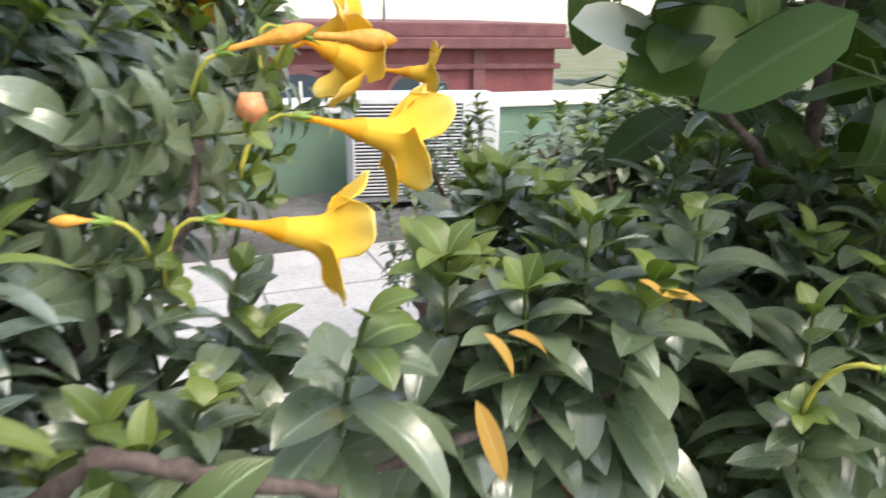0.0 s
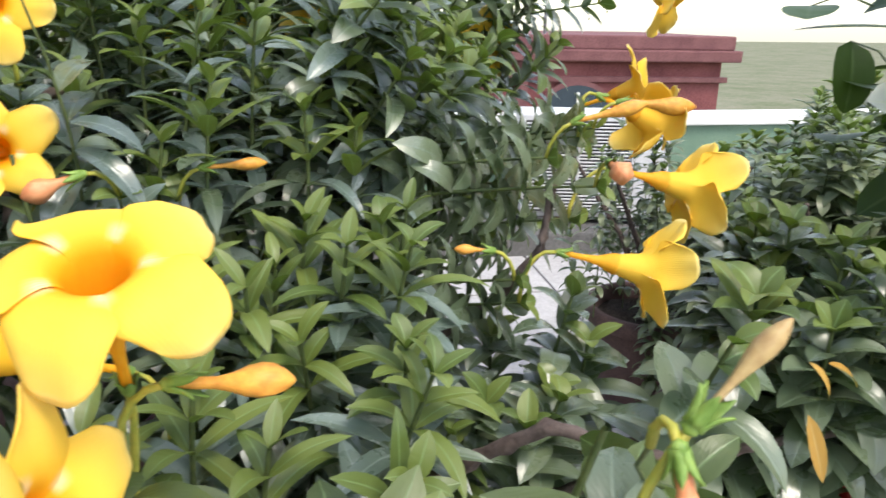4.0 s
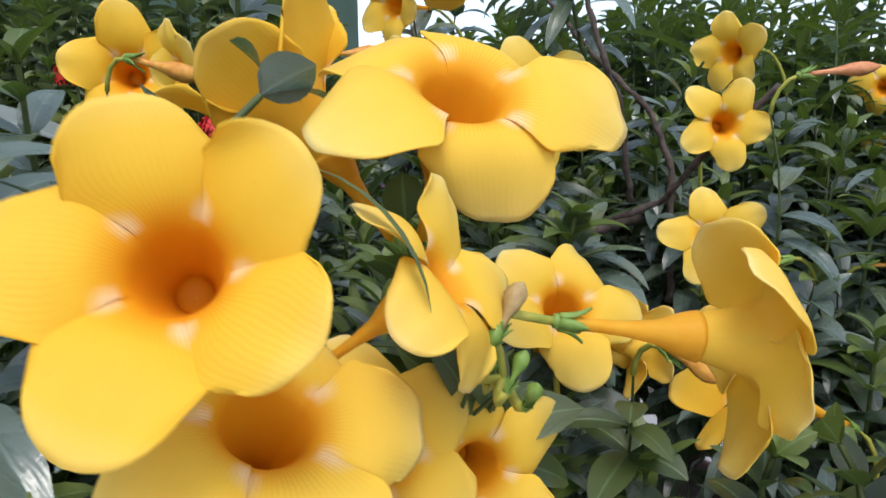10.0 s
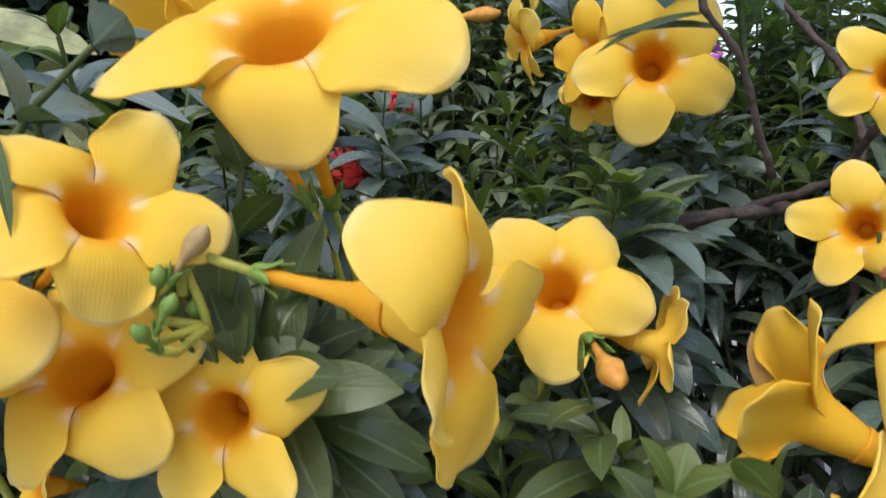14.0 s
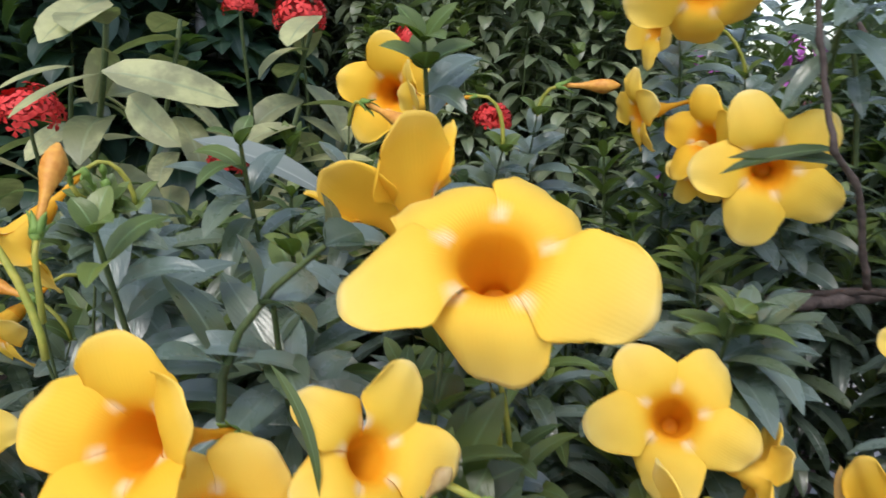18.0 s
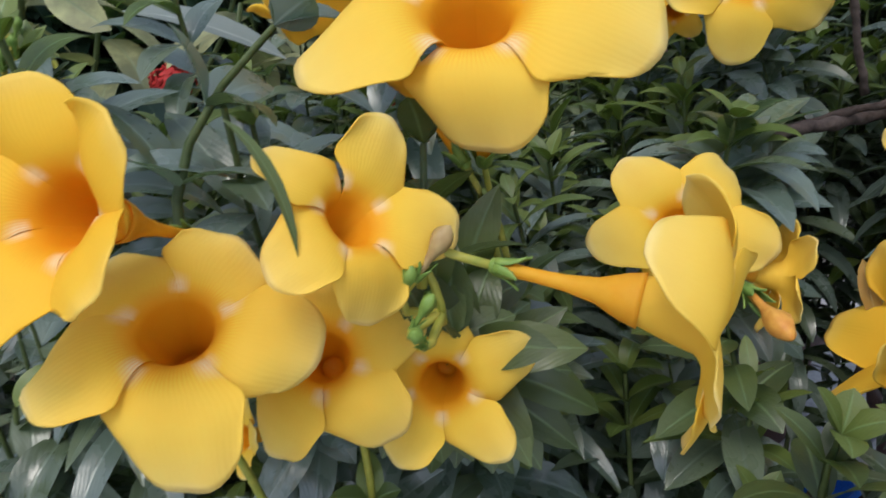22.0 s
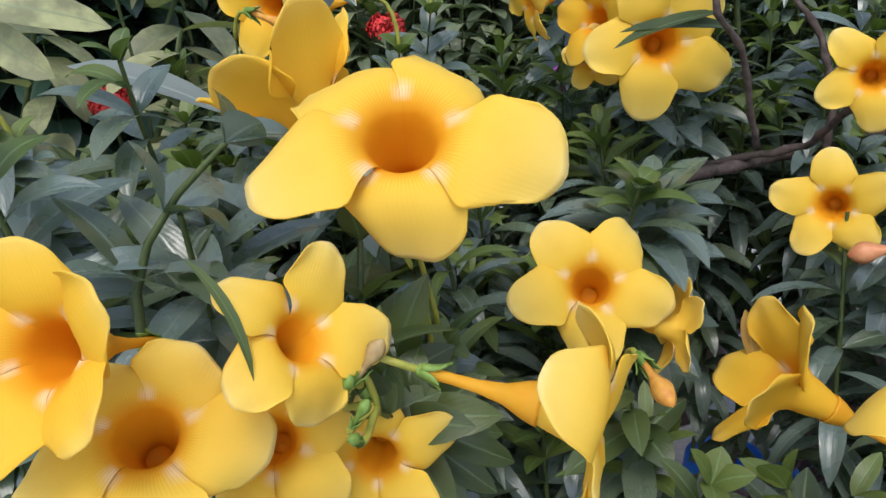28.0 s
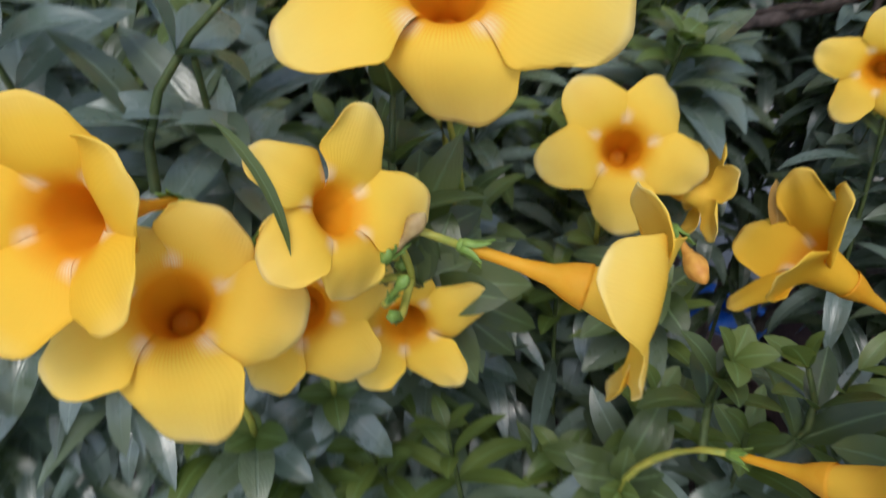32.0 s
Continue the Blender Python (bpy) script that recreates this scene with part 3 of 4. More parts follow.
left_wall = part("wall_west", box((0.2, 8.6, 3.4), (-3.0, 0.3, 1.7)), SHADED_GREEN, smooth=False)
tagged(left_wall, "green painted house wall behind the plants", "wall", kind="structure")


def window(parent, at, size, turn):
    w, h = size
    win = part("window", box((w + 0.14, 0.12, h + 0.14), (0, 0, 0), 0.01), WHITEWASH, parent, "white framed window with bars", smooth=False)
    win.matrix_world = pose(*at, 0, 0, turn)
    part("pane", box((w, 0.02, h), (0, -0.065, 0)), GLASS, win, smooth=False)
    for k in range(1, 4):
        part("bar", box((0.02, 0.03, h), (-w / 2 + k * w / 4, -0.08, 0)), WHITEWASH, win, smooth=False)
    return win


window(left_wall, (-2.89, 0.95, 1.75), (0.7, 0.9), 90)


def air_conditioner(at, turn):
    """The outdoor half of a split air conditioner, with a slatted grille on its front."""
    thing = new("air_conditioner")
    thing.matrix_world = pose(*at, 0, 0, turn)
    tagged(thing, "white outdoor air conditioner with a fine slatted grille", "air conditioner")
    part("casing", box((0.86, 0.32, 0.60), (0, 0, 0.34), 0.018), ENAMEL, thing)
    # thin dark plate on the casing; its colour stands for the hollow's shade
    part("recess", box((0.60, 0.02, 0.52), (-0.09, -0.162, 0.34)), DARK, thing, "dark plate standing for the shaded hollow behind the slats", smooth=False)
    slat = data_of("slat", box((0.60, 0.012, 0.007), (0, 0, 0), 0.002), ENAMEL)
    for k in range(26):
        s = part("slat", slat, None, thing)
        s.matrix_local = pose(-0.09, -0.178, 0.095 + k * 0.0196, 18)
    for x in (-0.40, -0.09, 0.215):
        part("grille_bar", box((0.016, 0.02, 0.53), (x, -0.183, 0.34), 0.003), ENAMEL, thing)
    for x in (-0.28, 0.28):
        part("foot", box((0.06, 0.36, 0.04), (x, 0, 0.02), 0.006), DARK, thing, "dark metal mounting foot")
    part("pipe", tube(bezier((0.40, 0.05, 0.2), (0.5, 0.05, 0.2), (0.52, 0.1, 0.05), (0.55, 0.2, 0.0)), [0.016] * 8, 8), DARK, thing, "dark insulated pipe")
    return thing


air_conditioner((1.56, 3.95, 0.13), -12)


def arch_window(parent, at, turn):
    win = new("window")
    win.parent = parent
    win.matrix_world = pose(*at, 0, 0, turn)
    w, h = 0.55, 0.75
    outline = [(-w, -h), (w, -h), (w, 0.1)] + [(w * math.cos(a), 0.1 + 0.42 * math.sin(a)) for a in (math.pi * k / 12 for k in range(1, 12))] + [(-w, 0.1)]

    def plate(scale, y0, y1):
        bm = bmesh.new()
        front = [bm.verts.new((x * scale, y0, z * scale)) for x, z in outline]
        back = [bm.verts.new((x * scale, y1, z * scale)) for x, z in outline]
        bm.faces.new(front)
        bm.faces.new(back[::-1])
        for k in range(len(outline)):
            bm.faces.new((front[k], back[k], back[(k + 1) % len(outline)], front[(k + 1) % len(outline)]))
        bmesh.ops.recalc_face_normals(bm, faces=bm.faces[:])
        return bm

    part("window_frame", plate(1.16, -0.10, 0.02), MAROON_TRIM, win, "maroon arched surround", smooth=False)
    part("pane", plate(1.0, -0.13, -0.04), GLASS, win, "dark window glass", smooth=False)
    part("mullion", box((0.05, 0.04, 1.2), (0, -0.15, -0.2), 0.006), WHITEWASH, win, smooth=False)
    part("transom", box((1.06, 0.04, 0.05), (0, -0.15, 0.1), 0.006), WHITEWASH, win, smooth=False)


house = new("house")
house.matrix_world = pose(7.15, 12.0, -0.32, 0, 0, -6)
tagged(house, "old maroon single-storey house with a moulded cornice and arched windows", "house")
part("wall", box((14, 5, 4.75), (-7, 2.5, -1.25)), MAROON, house, smooth=False)
part("cornice", box((14.5, 5.5, 0.20), (-7, 2.5, 1.03), 0.03), MAROON_TRIM, house, "projecting maroon cornice", smooth=False)
part("roof", box((14.3, 5.3, 0.24), (-7, 2.5, 1.25), 0.03), MAROON_TRIM, house, "flat maroon roof edge", smooth=False)
part("string_course", box((14.2, 5.2, 0.10), (-7, 2.5, 0.62), 0.02), MAROON_TRIM, house, smooth=False)
for k in range(6):
    arch_window(house, (-2.6 - 2.1 * k, 0, 0.0), 0)
    house.children[-1].matrix_parent_inverse = Matrix()
    house.children[-1].matrix_local = pose(-2.6 - 2.1 * k, 0, 0.0)
for k in range(7):
    part("pilaster", box((0.22, 0.1, 4.6), (-1.5 - 2.1 * k, -0.04, -1.3), 0.01), MAROON_TRIM, house, smooth=False)
part("pipe", tube([(-3.1, 0.6, 1.35), (-3.1, 0.6, 2.3)], [0.03, 0.03], 8), POST, house, "thin vent pipe on the roof")

post = part("garden_post", tube([(0, 0, 0), (0.01, 0, 1.3), (0, 0.01, 2.4)], [0.045, 0.042, 0.04], 14), POST)
post.matrix_world = pose(-1.62, 0.50, 0)
tagged(post, "weathered grey round post behind the potted plants", "post")


def pot(at, rad, high, label):
    thing = new("flower_pot")
    thing.matrix_world = pose(*at)
    tagged(thing, label, "flower pot", "clay flower pots")
    prof = [(0.0, 0.0), (rad * 0.68, 0.0), (rad * 0.72, 0.01), (rad * 0.93, high - 0.06), (rad * 0.93, high - 0.055), (rad * 1.03, high - 0.05), (rad * 1.05, high - 0.02), (rad * 1.03, high), (rad * 0.94, high + 0.002), (rad * 0.91, high - 0.01), (rad * 0.88, high - 0.06)]
    part("pot_body", lathe(prof, 40), CLAY, thing)
    bm = lathe([(rad * 0.89, high - 0.055), (rad * 0.6, high - 0.046), (rad * 0.3, high - 0.043), (0.0, high - 0.045)], 26)
    h = np.random.default_rng(int(rad * 1000))
    for v in bm.verts:
        v.co.z += h.uniform(-0.006, 0.008)
    part("soil", bm, SOIL, thing, "dark crumbly soil with litter")
    return thing


pot((-1.30, 0.04, 0.006), 0.32, 0.78, "tall dark brown clay pot with a rolled rim")
pot((-0.42, 0.86, 0.006), 0.27, 0.42, "large clay pot that holds the allamanda shrub")
pot((0.14, 0.80, 0.006), 0.25, 0.40, "large clay pot under the allamanda shrub")
pot((0.72, 0.62, 0.006), 0.22, 0.40, "clay pot with a broad-leaved small tree")


def blue_can(at, turn):
    thing = new("watering_can")
    thing.matrix_world = pose(*at, 0, 0, turn)
    tagged(thing, "bright blue plastic can half hidden under the shrub", "can")
    part("can_body", lathe([(0, 0), (0.10, 0), (0.105, 0.01), (0.10, 0.2), (0.085, 0.22), (0.08, 0.215), (0.09, 0.02), (0, 0.015)], 26), BLUE, thing)
    part("handle", tube(bezier((0.09, 0, 0.2), (0.2, 0, 0.24), (0.2, 0, 0.08), (0.1, 0, 0.05)), [0.011] * 8, 8), BLUE, thing)
    part("spout", tube([(-0.09, 0, 0.05), (-0.2, 0, 0.16), (-0.24, 0, 0.22)], [0.018, 0.014, 0.02], 10), BLUE, thing)


blue_can((-0.62, 1.50, 0.006), 40)
blue_can((-0.05, 1.25, 0.006), 120)

# ---- flowers: the mouth's middle, facing, and so on ----
FLOWERS = [
    dict(at=(-0.292, 0.161, 1.258), az=223, el=48, kind="open", size=1.26, roll=182, seed=1, own=True, bends=(-52, -4, -36, -36, -16), longs=(0.74, 1.08, 0.95, 0.95, 1.0), wides=(1.0, 1, 1, 1, 1), label="wide open yellow allamanda flower with orange throat and pale marks"),
    dict(at=(-0.374, 0.174, 1.257), az=117, el=55, kind="cup", size=1.13, roll=36, seed=2, own=True, deep=True, bends=(0, -14, 0, 8, -4), label="deep yellow cup-shaped allamanda flower seen from its back"),
    dict(at=(-0.299, 0.018, 1.212), az=213, el=24, longs=(0.8, 1, 1, 0.9, 0.85), kind="half", size=0.8, roll=10, seed=3, own=True, deep=True, bends=(14, 6, 8, 20, 12), label="deep yellow half-open allamanda flower with a broad cup"),
    dict(at=(-0.295, 0.039, 1.170), az=240, el=54, kind="open", size=0.92, roll=178, seed=4, own=True, bends=(-45, -8, -18, -18, -10), longs=(1.0, 0.82, 0.72, 0.72, 0.85), label="yellow allamanda flower with one broad hanging petal"),
    dict(at=(-0.270, 0.087, 1.200), az=287, el=35, kind="open", size=0.66, roll=20, seed=5, own=True, bends=(-20, -30, -30, 20, 40), label="yellow allamanda flower crowded among its neighbours"),
    dict(at=(-0.292, 0.087, 1.146), az=230, el=38, kind="open", size=0.74, roll=216, seed=6, own=True, bends=(-35, 0, 0, 0, -35), label="yellow allamanda flower drooping behind another one"),
    dict(at=(-0.188, 0.155, 1.174), az=298, el=-8, kind="open", size=0.94, longs=(0.8, 0.9, 0.5, 0.9, 0.8), roll=328, seed=7, own=True, bends=(-45, -52, 10, -8, 10), foot=(-0.262, 0.109, 1.175), label="yellow allamanda flower seen from the side with a long orange tube"),
    dict(at=(-0.274, 0.126, 1.129), az=224, el=7, kind="flat", size=0.68, roll=216, seed=8, own=True, label="small yellow allamanda flower low in the cluster"),
    dict(at=(-0.289, 0.309, 1.147), az=214, el=37, kind="open", size=0.92, roll=36, seed=9, own=True, bends=(20, 20, -12, -20, -12), label="yellow allamanda flower beside a bluish leaf rosette"),
    dict(at=(-0.250, 0.341, 1.121), az=314, el=-12, kind="flat", size=0.62, roll=30, seed=10, own=True, label="yellow allamanda flower seen edge-on"),
    dict(at=(-0.178, 0.366, 1.096), az=118, el=26, kind="half", size=1.0, roll=46, seed=11, own=True, deep=True, bends=(30, 34, 26, 32, 28), longs=(1.1, 1.1, 1.0, 1.1, 1.1), label="deep yellow allamanda flower above a dark hollow"),
    dict(at=(-0.085, 0.236, 1.178), az=184, el=67, kind="recurved", size=0.82, roll=160, seed=12, own=True, label="large yellow allamanda flower with drooping petals and an orange throat"),
    dict(at=(-0.100, 0.200, 1.114), az=270, el=24, kind="half", size=0.82, roll=40, seed=13, own=True, label="pale yellow allamanda flower on a long tube"),
    dict(at=(-0.216, 0.500, 1.173), az=192, el=12, kind="flat", size=0.78, roll=6, seed=14, own=True, label="flat five-petalled yellow allamanda flower"),
    dict(at=(-0.211, 0.515, 1.262), az=200, el=5, kind="flat", size=0.72, roll=40, seed=15, label="yellow allamanda flower behind thin leafy twigs"),
    dict(at=(-0.351, 0.475, 1.279), az=217, el=8, kind="open", size=1.03, roll=20, seed=16, own=True, label="yellow allamanda flower with a narrow leaf across it"),
    dict(at=(-0.413, 0.490, 1.292), az=172, el=6, kind="half", size=0.78, roll=0, seed=17, deep=True),
    dict(at=(-0.423, 0.499, 1.261), az=217, el=-11, kind="flat", size=0.55, roll=0, seed=27),
    dict(at=(-0.466, 0.467, 1.307), az=150, el=-18, kind="open", size=0.71, roll=0, seed=18, label="small yellow allamanda flower hanging sideways"),
    dict(at=(-0.500, 0.518, 1.383), az=164, el=-6, kind="half", size=0.76, roll=30, seed=19),
    dict(at=(-0.504, 0.564, 1.442), az=170, el=-27, kind="open", size=0.81, roll=0, seed=20),
    dict(at=(-0.420, 0.461, 1.408), az=229, el=-20, kind="open", size=1.09, roll=30, seed=21),
    dict(at=(-0.209, 0.680, 1.339), az=150, el=-8, kind="half", size=0.76, roll=0, seed=22),
    dict(at=(-0.007, 1.004, 1.241), az=187, el=7, kind="open", size=0.94, roll=0, seed=23),
    dict(at=(0.199, 0.965, 1.225), az=201, el=-17, kind="half", size=1.00, roll=0, seed=24),
    dict(at=(-0.044, 0.926, 1.319), az=163, el=-1, kind="open", size=0.77, roll=0, seed=25),
    dict(at=(-0.148, 1.004, 1.230), az=192, el=4, kind="flat", size=1.10, roll=0, seed=26),
    dict(at=(0.384, 0.820, 1.282), az=229, el=-29, kind="half", size=0.90, roll=0, seed=28),
    dict(at=(-0.628, 0.319, 1.307), az=217, el=3, kind="half", size=0.97, roll=0, seed=29, deep=True),
    dict(at=(-0.556, 0.302, 1.304), az=153, el=-11, kind="half", size=0.66, roll=0, seed=30),
    dict(at=(-0.592, 0.017, 1.210), az=192, el=-44, kind="half", size=0.86, roll=0, seed=31, label="yellow allamanda flower drooping downwards"),
    dict(at=(-0.645, 0.002, 1.129), az=206, el=-29, kind="open", size=0.74, roll=0, seed=32),
    dict(at=(-0.484, -0.051, 1.291), az=129, el=29, kind="half", size=0.82, roll=0, seed=33, deep=True, label="yellow allamanda flower on an orange tube"),
    dict(at=(-0.575, -0.018, 1.086), az=205, el=11, kind="open", size=0.74, roll=0, seed=34),
    dict(at=(0.231, 0.515, 1.068), az=262, el=-12, kind="half", size=0.95, roll=342, seed=35, own=True, bends=(24, 18, 26, 22, 20), label="yellow allamanda flower reaching out sideways on a long tube"),
    dict(at=(0.304, 0.591, 1.116), az=273, el=-15, kind="half", size=1.02, roll=36, seed=36, own=True, bends=(20, 12, 20, 16, 14), label="pale yellow allamanda flower seen from the side"),
    dict(at=(0.295, 0.651, 1.166), az=281, el=-24, kind="open", size=0.93, roll=0, seed=37),
    dict(at=(0.300, 0.702, 1.191), az=234, el=21, kind="half", size=0.81, roll=0, seed=38),
    dict(at=(0.488, 1.007, 1.125), az=248, el=-5, kind="half", size=0.96, roll=20, seed=39, own=True, label="small yellow allamanda flower against the house"),
    dict(at=(0.536, 0.267, 1.006), az=233, el=-20, kind="open", size=0.95, roll=30, seed=40, own=True, deep=False, bends=(-5, -15, -20, -35, -20), label="deep yellow allamanda flower seen from behind"),
    dict(at=(-0.363, 0.083, 1.082), az=191, el=19, kind="half", size=0.38, roll=0, seed=41),
]
for f in FLOWERS:
    allamanda_flower(**f)

BUDS = [
    ((-0.225, 0.259, 1.143), -120, -15, 0.034, 0.0055, False),
    ((-0.069, 0.245, 1.135), -88, -4, 0.042, 0.0062, False),
    ((-0.161, 0.479, 1.161), 110, -18, 0.036, 0.0075, True),
    ((0.194, 0.499, 1.157), 178, -5, 0.034, 0.0085, True),
    ((0.252, 0.622, 1.187), -98, -3, 0.070, 0.0085, False),
    ((0.187, 0.558, 1.179), -100, 15, 0.06, 0.006, False),
    ((0.079, 0.165, 1.154), -83, 46, 0.038, 0.0032, 2),
    ((0.074, 0.162, 1.148), -170, -66, 0.030, 0.0066, True),
    ((-0.258, 0.104, 1.181), -30, 55, 0.020, 0.0036, 2, (-0.262, 0.100, 1.173)),
    ((-0.512, 0.412, 1.325), -50, 5, 0.05, 0.006, False),
    ((-0.159, 0.475, 1.293), -70, 5, 0.055, 0.005, True),
    ((-0.102, 0.565, 1.147), -70, 0, 0.05, 0.005, False),
    ((-0.440, 0.008, 1.250), 60, 50, 0.05, 0.006, False),
    ((-0.626, 0.026, 1.153), 130, 10, 0.05, 0.006, False),
    ((0.113, 0.518, 1.087), 90, 5, 0.03, 0.004, False),
    ((-0.552, 0.245, 1.304), -70, -15, 0.05, 0.006, False),
]
bg = np.random.default_rng(21)
for middle, count in (((-0.493, 0.040, 1.255), 7), ((-0.256, 0.108, 1.175), 5), ((-0.494, 0.049, 1.218), 3)):
    for k in range(count):
        BUDS.append((tuple(middle[i] + bg.uniform(-0.012, 0.012) for i in range(3)), bg.uniform(-180, 180), bg.uniform(25, 80), bg.uniform(0.009, 0.015), bg.uniform(0.0020, 0.0028), 3, (middle[0] - 0.004, middle[1] + 0.008, middle[2] - 0.014)))
for at, az, el, ln, rad, pink, *foot in BUDS:
    flower_bud(at, az, el, ln, rad, pink, foot[0] if foot else None)

# ---- the allamanda shrub ----
shrub = new("allamanda_shrub")
shrub.matrix_world = pose(-0.42, 0.86, 0.38)
tagged(shrub, "dense dark green allamanda shrub in flower", "shrub")
g = np.random.default_rng(11)
front = Foliage()
BELOW = ((0.26, 0.98), (0.35, 1.05), (0.45, 1.10), (0.6, 1.165), (0.8, 1.25), (1.0, 1.37), (1.35, 1.51))
for layer, step, drop in ((0, 0.058, 0.0), (1, 0.085, 0.13)):
    r = 0.30
    while r < 1.35:
        az = -14.0
        while az < 80:
            a, rr = radians(az + g.uniform(-2.5, 2.5)), r + g.uniform(-0.03, 0.03)
            x, y = -0.06 - rr * math.sin(a), 0.01 + rr * math.cos(a)
            az += math.degrees(step / r)
            top = np.interp(rr, [b[0] for b in BELOW], [b[1] for b in BELOW]) + g.normal(0, 0.028) - drop
            if x > 0.08 and y > 0.36:
                continue
            if g.random() < 0.14 and r > 0.6:
                top += g.uniform(0.03, 0.10)
            if az > 70:
                top -= 0.05
            if -0.56 < x < -0.13 and 0.35 < y < 0.92 and top < 1.17 and g.random() < 0.9:
                continue
            if x < -0.62 and rr > 0.75:
                continue
            lean = Vector((x, y, 0)).lerp(Vector((-0.25, 0.75, 0)), 0.12)
            front.shoot((lean.x + g.uniform(-0.03, 0.03), lean.y + g.uniform(-0.03, 0.03), top - g.uniform(0.26, 0.36)), (x, y, top), g, size=0.068, width=0.0083)
        r += step
# the low part beside the open floor
for k in range(66):
    x, y = g.uniform(0.14, 0.70), g.uniform(0.36, 0.60)
    top = 1.035 + 0.06 * g.random() - 0.10 * max(0, 0.40 - y) / 0.1 - (0.22 if x < 0.33 else 0.0)
    front.shoot((x + g.uniform(-0.03, 0.03), y + 0.03, top - 0.28), (x, y, top), g, size=0.066, width=0.0120, young=1)
# boughs that hang over the open floor
for k in range(84):
    x, y = g.uniform(0.0, 0.30), g.uniform(0.62, 1.3)
    if x > 0.18 and y < 0.85:
        continue
    top = g.uniform(1.16, 1.30) + 0.12 * (y - 0.6)
    front.shoot((x - 0.10, y + 0.05, top - 0.15), (x, y, top), g, size=0.064, width=0.0105)
# low growth at the edge of the open floor, and boughs that reach over it
for tip in (
    (0.184, 0.528, 1.041),
    (0.195, 0.513, 1.006),
    (0.126, 0.561, 0.994),
    (0.158, 0.492, 0.978),
    (0.150, 0.451, 0.991),
    (0.120, 0.431, 0.983),
    (0.086, 0.629, 1.001),
    (0.100, 0.470, 0.983),
):
    front.shoot((tip[0] - 0.03, tip[1] + 0.04, tip[2] - 0.22), tip, g, size=0.066, width=0.0120, spacing=0.018, young=1)
for tip in (
    (0.221, 0.832, 1.064),
    (0.256, 0.887, 0.999),
    (0.193, 0.783, 1.058),
    (0.285, 0.968, 1.034),
    (0.244, 0.939, 1.075),
    (0.168, 0.728, 1.037),
    (0.199, 0.835, 0.991),
    (0.146, 0.745, 1.069),
    (0.282, 0.987, 1.087),
    (0.179, 0.809, 1.092),
):
    front.shoot((tip[0] - 0.12, tip[1] + 0.05, tip[2] + g.uniform(-0.06, 0.02)), tip, g, size=0.062, width=0.0110, young=2)
# long-leaved growth to the west
for k in range(75):
    x, y = g.uniform(-0.80, -0.36), g.uniform(-0.06, 0.45)
    far = math.hypot(x + 0.06, y - 0.01)
    top = 1.06 + 0.30 * (far - 0.3) + g.uniform(-0.05, 0.05)
    front.shoot((x - 0.04, y + 0.03, top - 0.24), (x, y, top), g, size=0.078, width=0.0078, spacing=0.017, young=2)
# shoots that carry flowers and buds
for foot in stalk_feet:
    away = Vector((foot.x + 0.11, foot.y + 0.05, 0))
    close = away.length < 0.3
    away = away.normalized() * (0.13 if close else 0.07)
    if foot.x > 0.1 and foot.y > 0.45:
        front.shoot((foot.x - 0.16, foot.y + 0.10, foot.z - 0.03), foot, g, size=0.055, width=0.0105, young=1, first=0.1, thick=0.002)
        continue
    front.shoot((foot.x + away.x, foot.y + away.y, foot.z - (0.10 if close else g.uniform(0.16, 0.24))), foot, g, size=0.055, width=0.0105, young=1, first=0.1, thick=0.0014)
# single shoots that stand out
for foot, tip, size, width in (
    ((-0.341, 0.471, 1.009), (-0.316, 0.406, 1.179), 0.066, 0.0125),
    ((0.286, 0.482, 0.847), (0.297, 0.451, 1.062), 0.078, 0.0150),
    ((0.234, 0.425, 0.848), (0.224, 0.365, 1.073), 0.070, 0.0140),
    ((0.412, 0.450, 0.846), (0.402, 0.390, 1.056), 0.072, 0.0145),
    ((0.058, 0.257, 0.943), (0.078, 0.216, 1.121), 0.066, 0.0125),
    ((-0.032, 0.336, 0.890), (0.008, 0.226, 1.060), 0.075, 0.0140),
    ((-0.422, 0.183, 0.995), (-0.354, 0.088, 1.230), 0.066, 0.0105),
    ((-0.493, 0.314, 1.100), (-0.446, 0.224, 1.350), 0.064, 0.0115),
    ((-0.467, 0.097, 0.995), (-0.407, 0.027, 1.257), 0.062, 0.0095),
    ((-0.520, 0.245, 0.992), (-0.490, 0.125, 1.282), 0.064, 0.0095),
    ((-0.472, 0.186, 1.011), (-0.436, 0.135, 1.226), 0.066, 0.0120),
    ((-0.307, 0.428, 1.010), (-0.295, 0.368, 1.198), 0.060, 0.0105),
    ((-0.300, 0.674, 1.194), (-0.235, 0.643, 1.328), 0.058, 0.0085),
    ((-0.419, 0.742, 1.376), (-0.489, 0.760, 1.486), 0.062, 0.0085),
    ((-0.324, 0.553, 1.282), (-0.356, 0.504, 1.452), 0.068, 0.0085),
    ((-0.334, 0.501, 1.350), (-0.284, 0.471, 1.440), 0.062, 0.0085),
    ((-0.392, 0.668, 1.167), (-0.413, 0.612, 1.267), 0.060, 0.0085),
    ((-0.275, 0.732, 1.185), (-0.195, 0.772, 1.305), 0.060, 0.0085),
):
    front.shoot(foot, tip, g, size=size, width=width, spacing=0.018, young=2)

rows = front.rows()
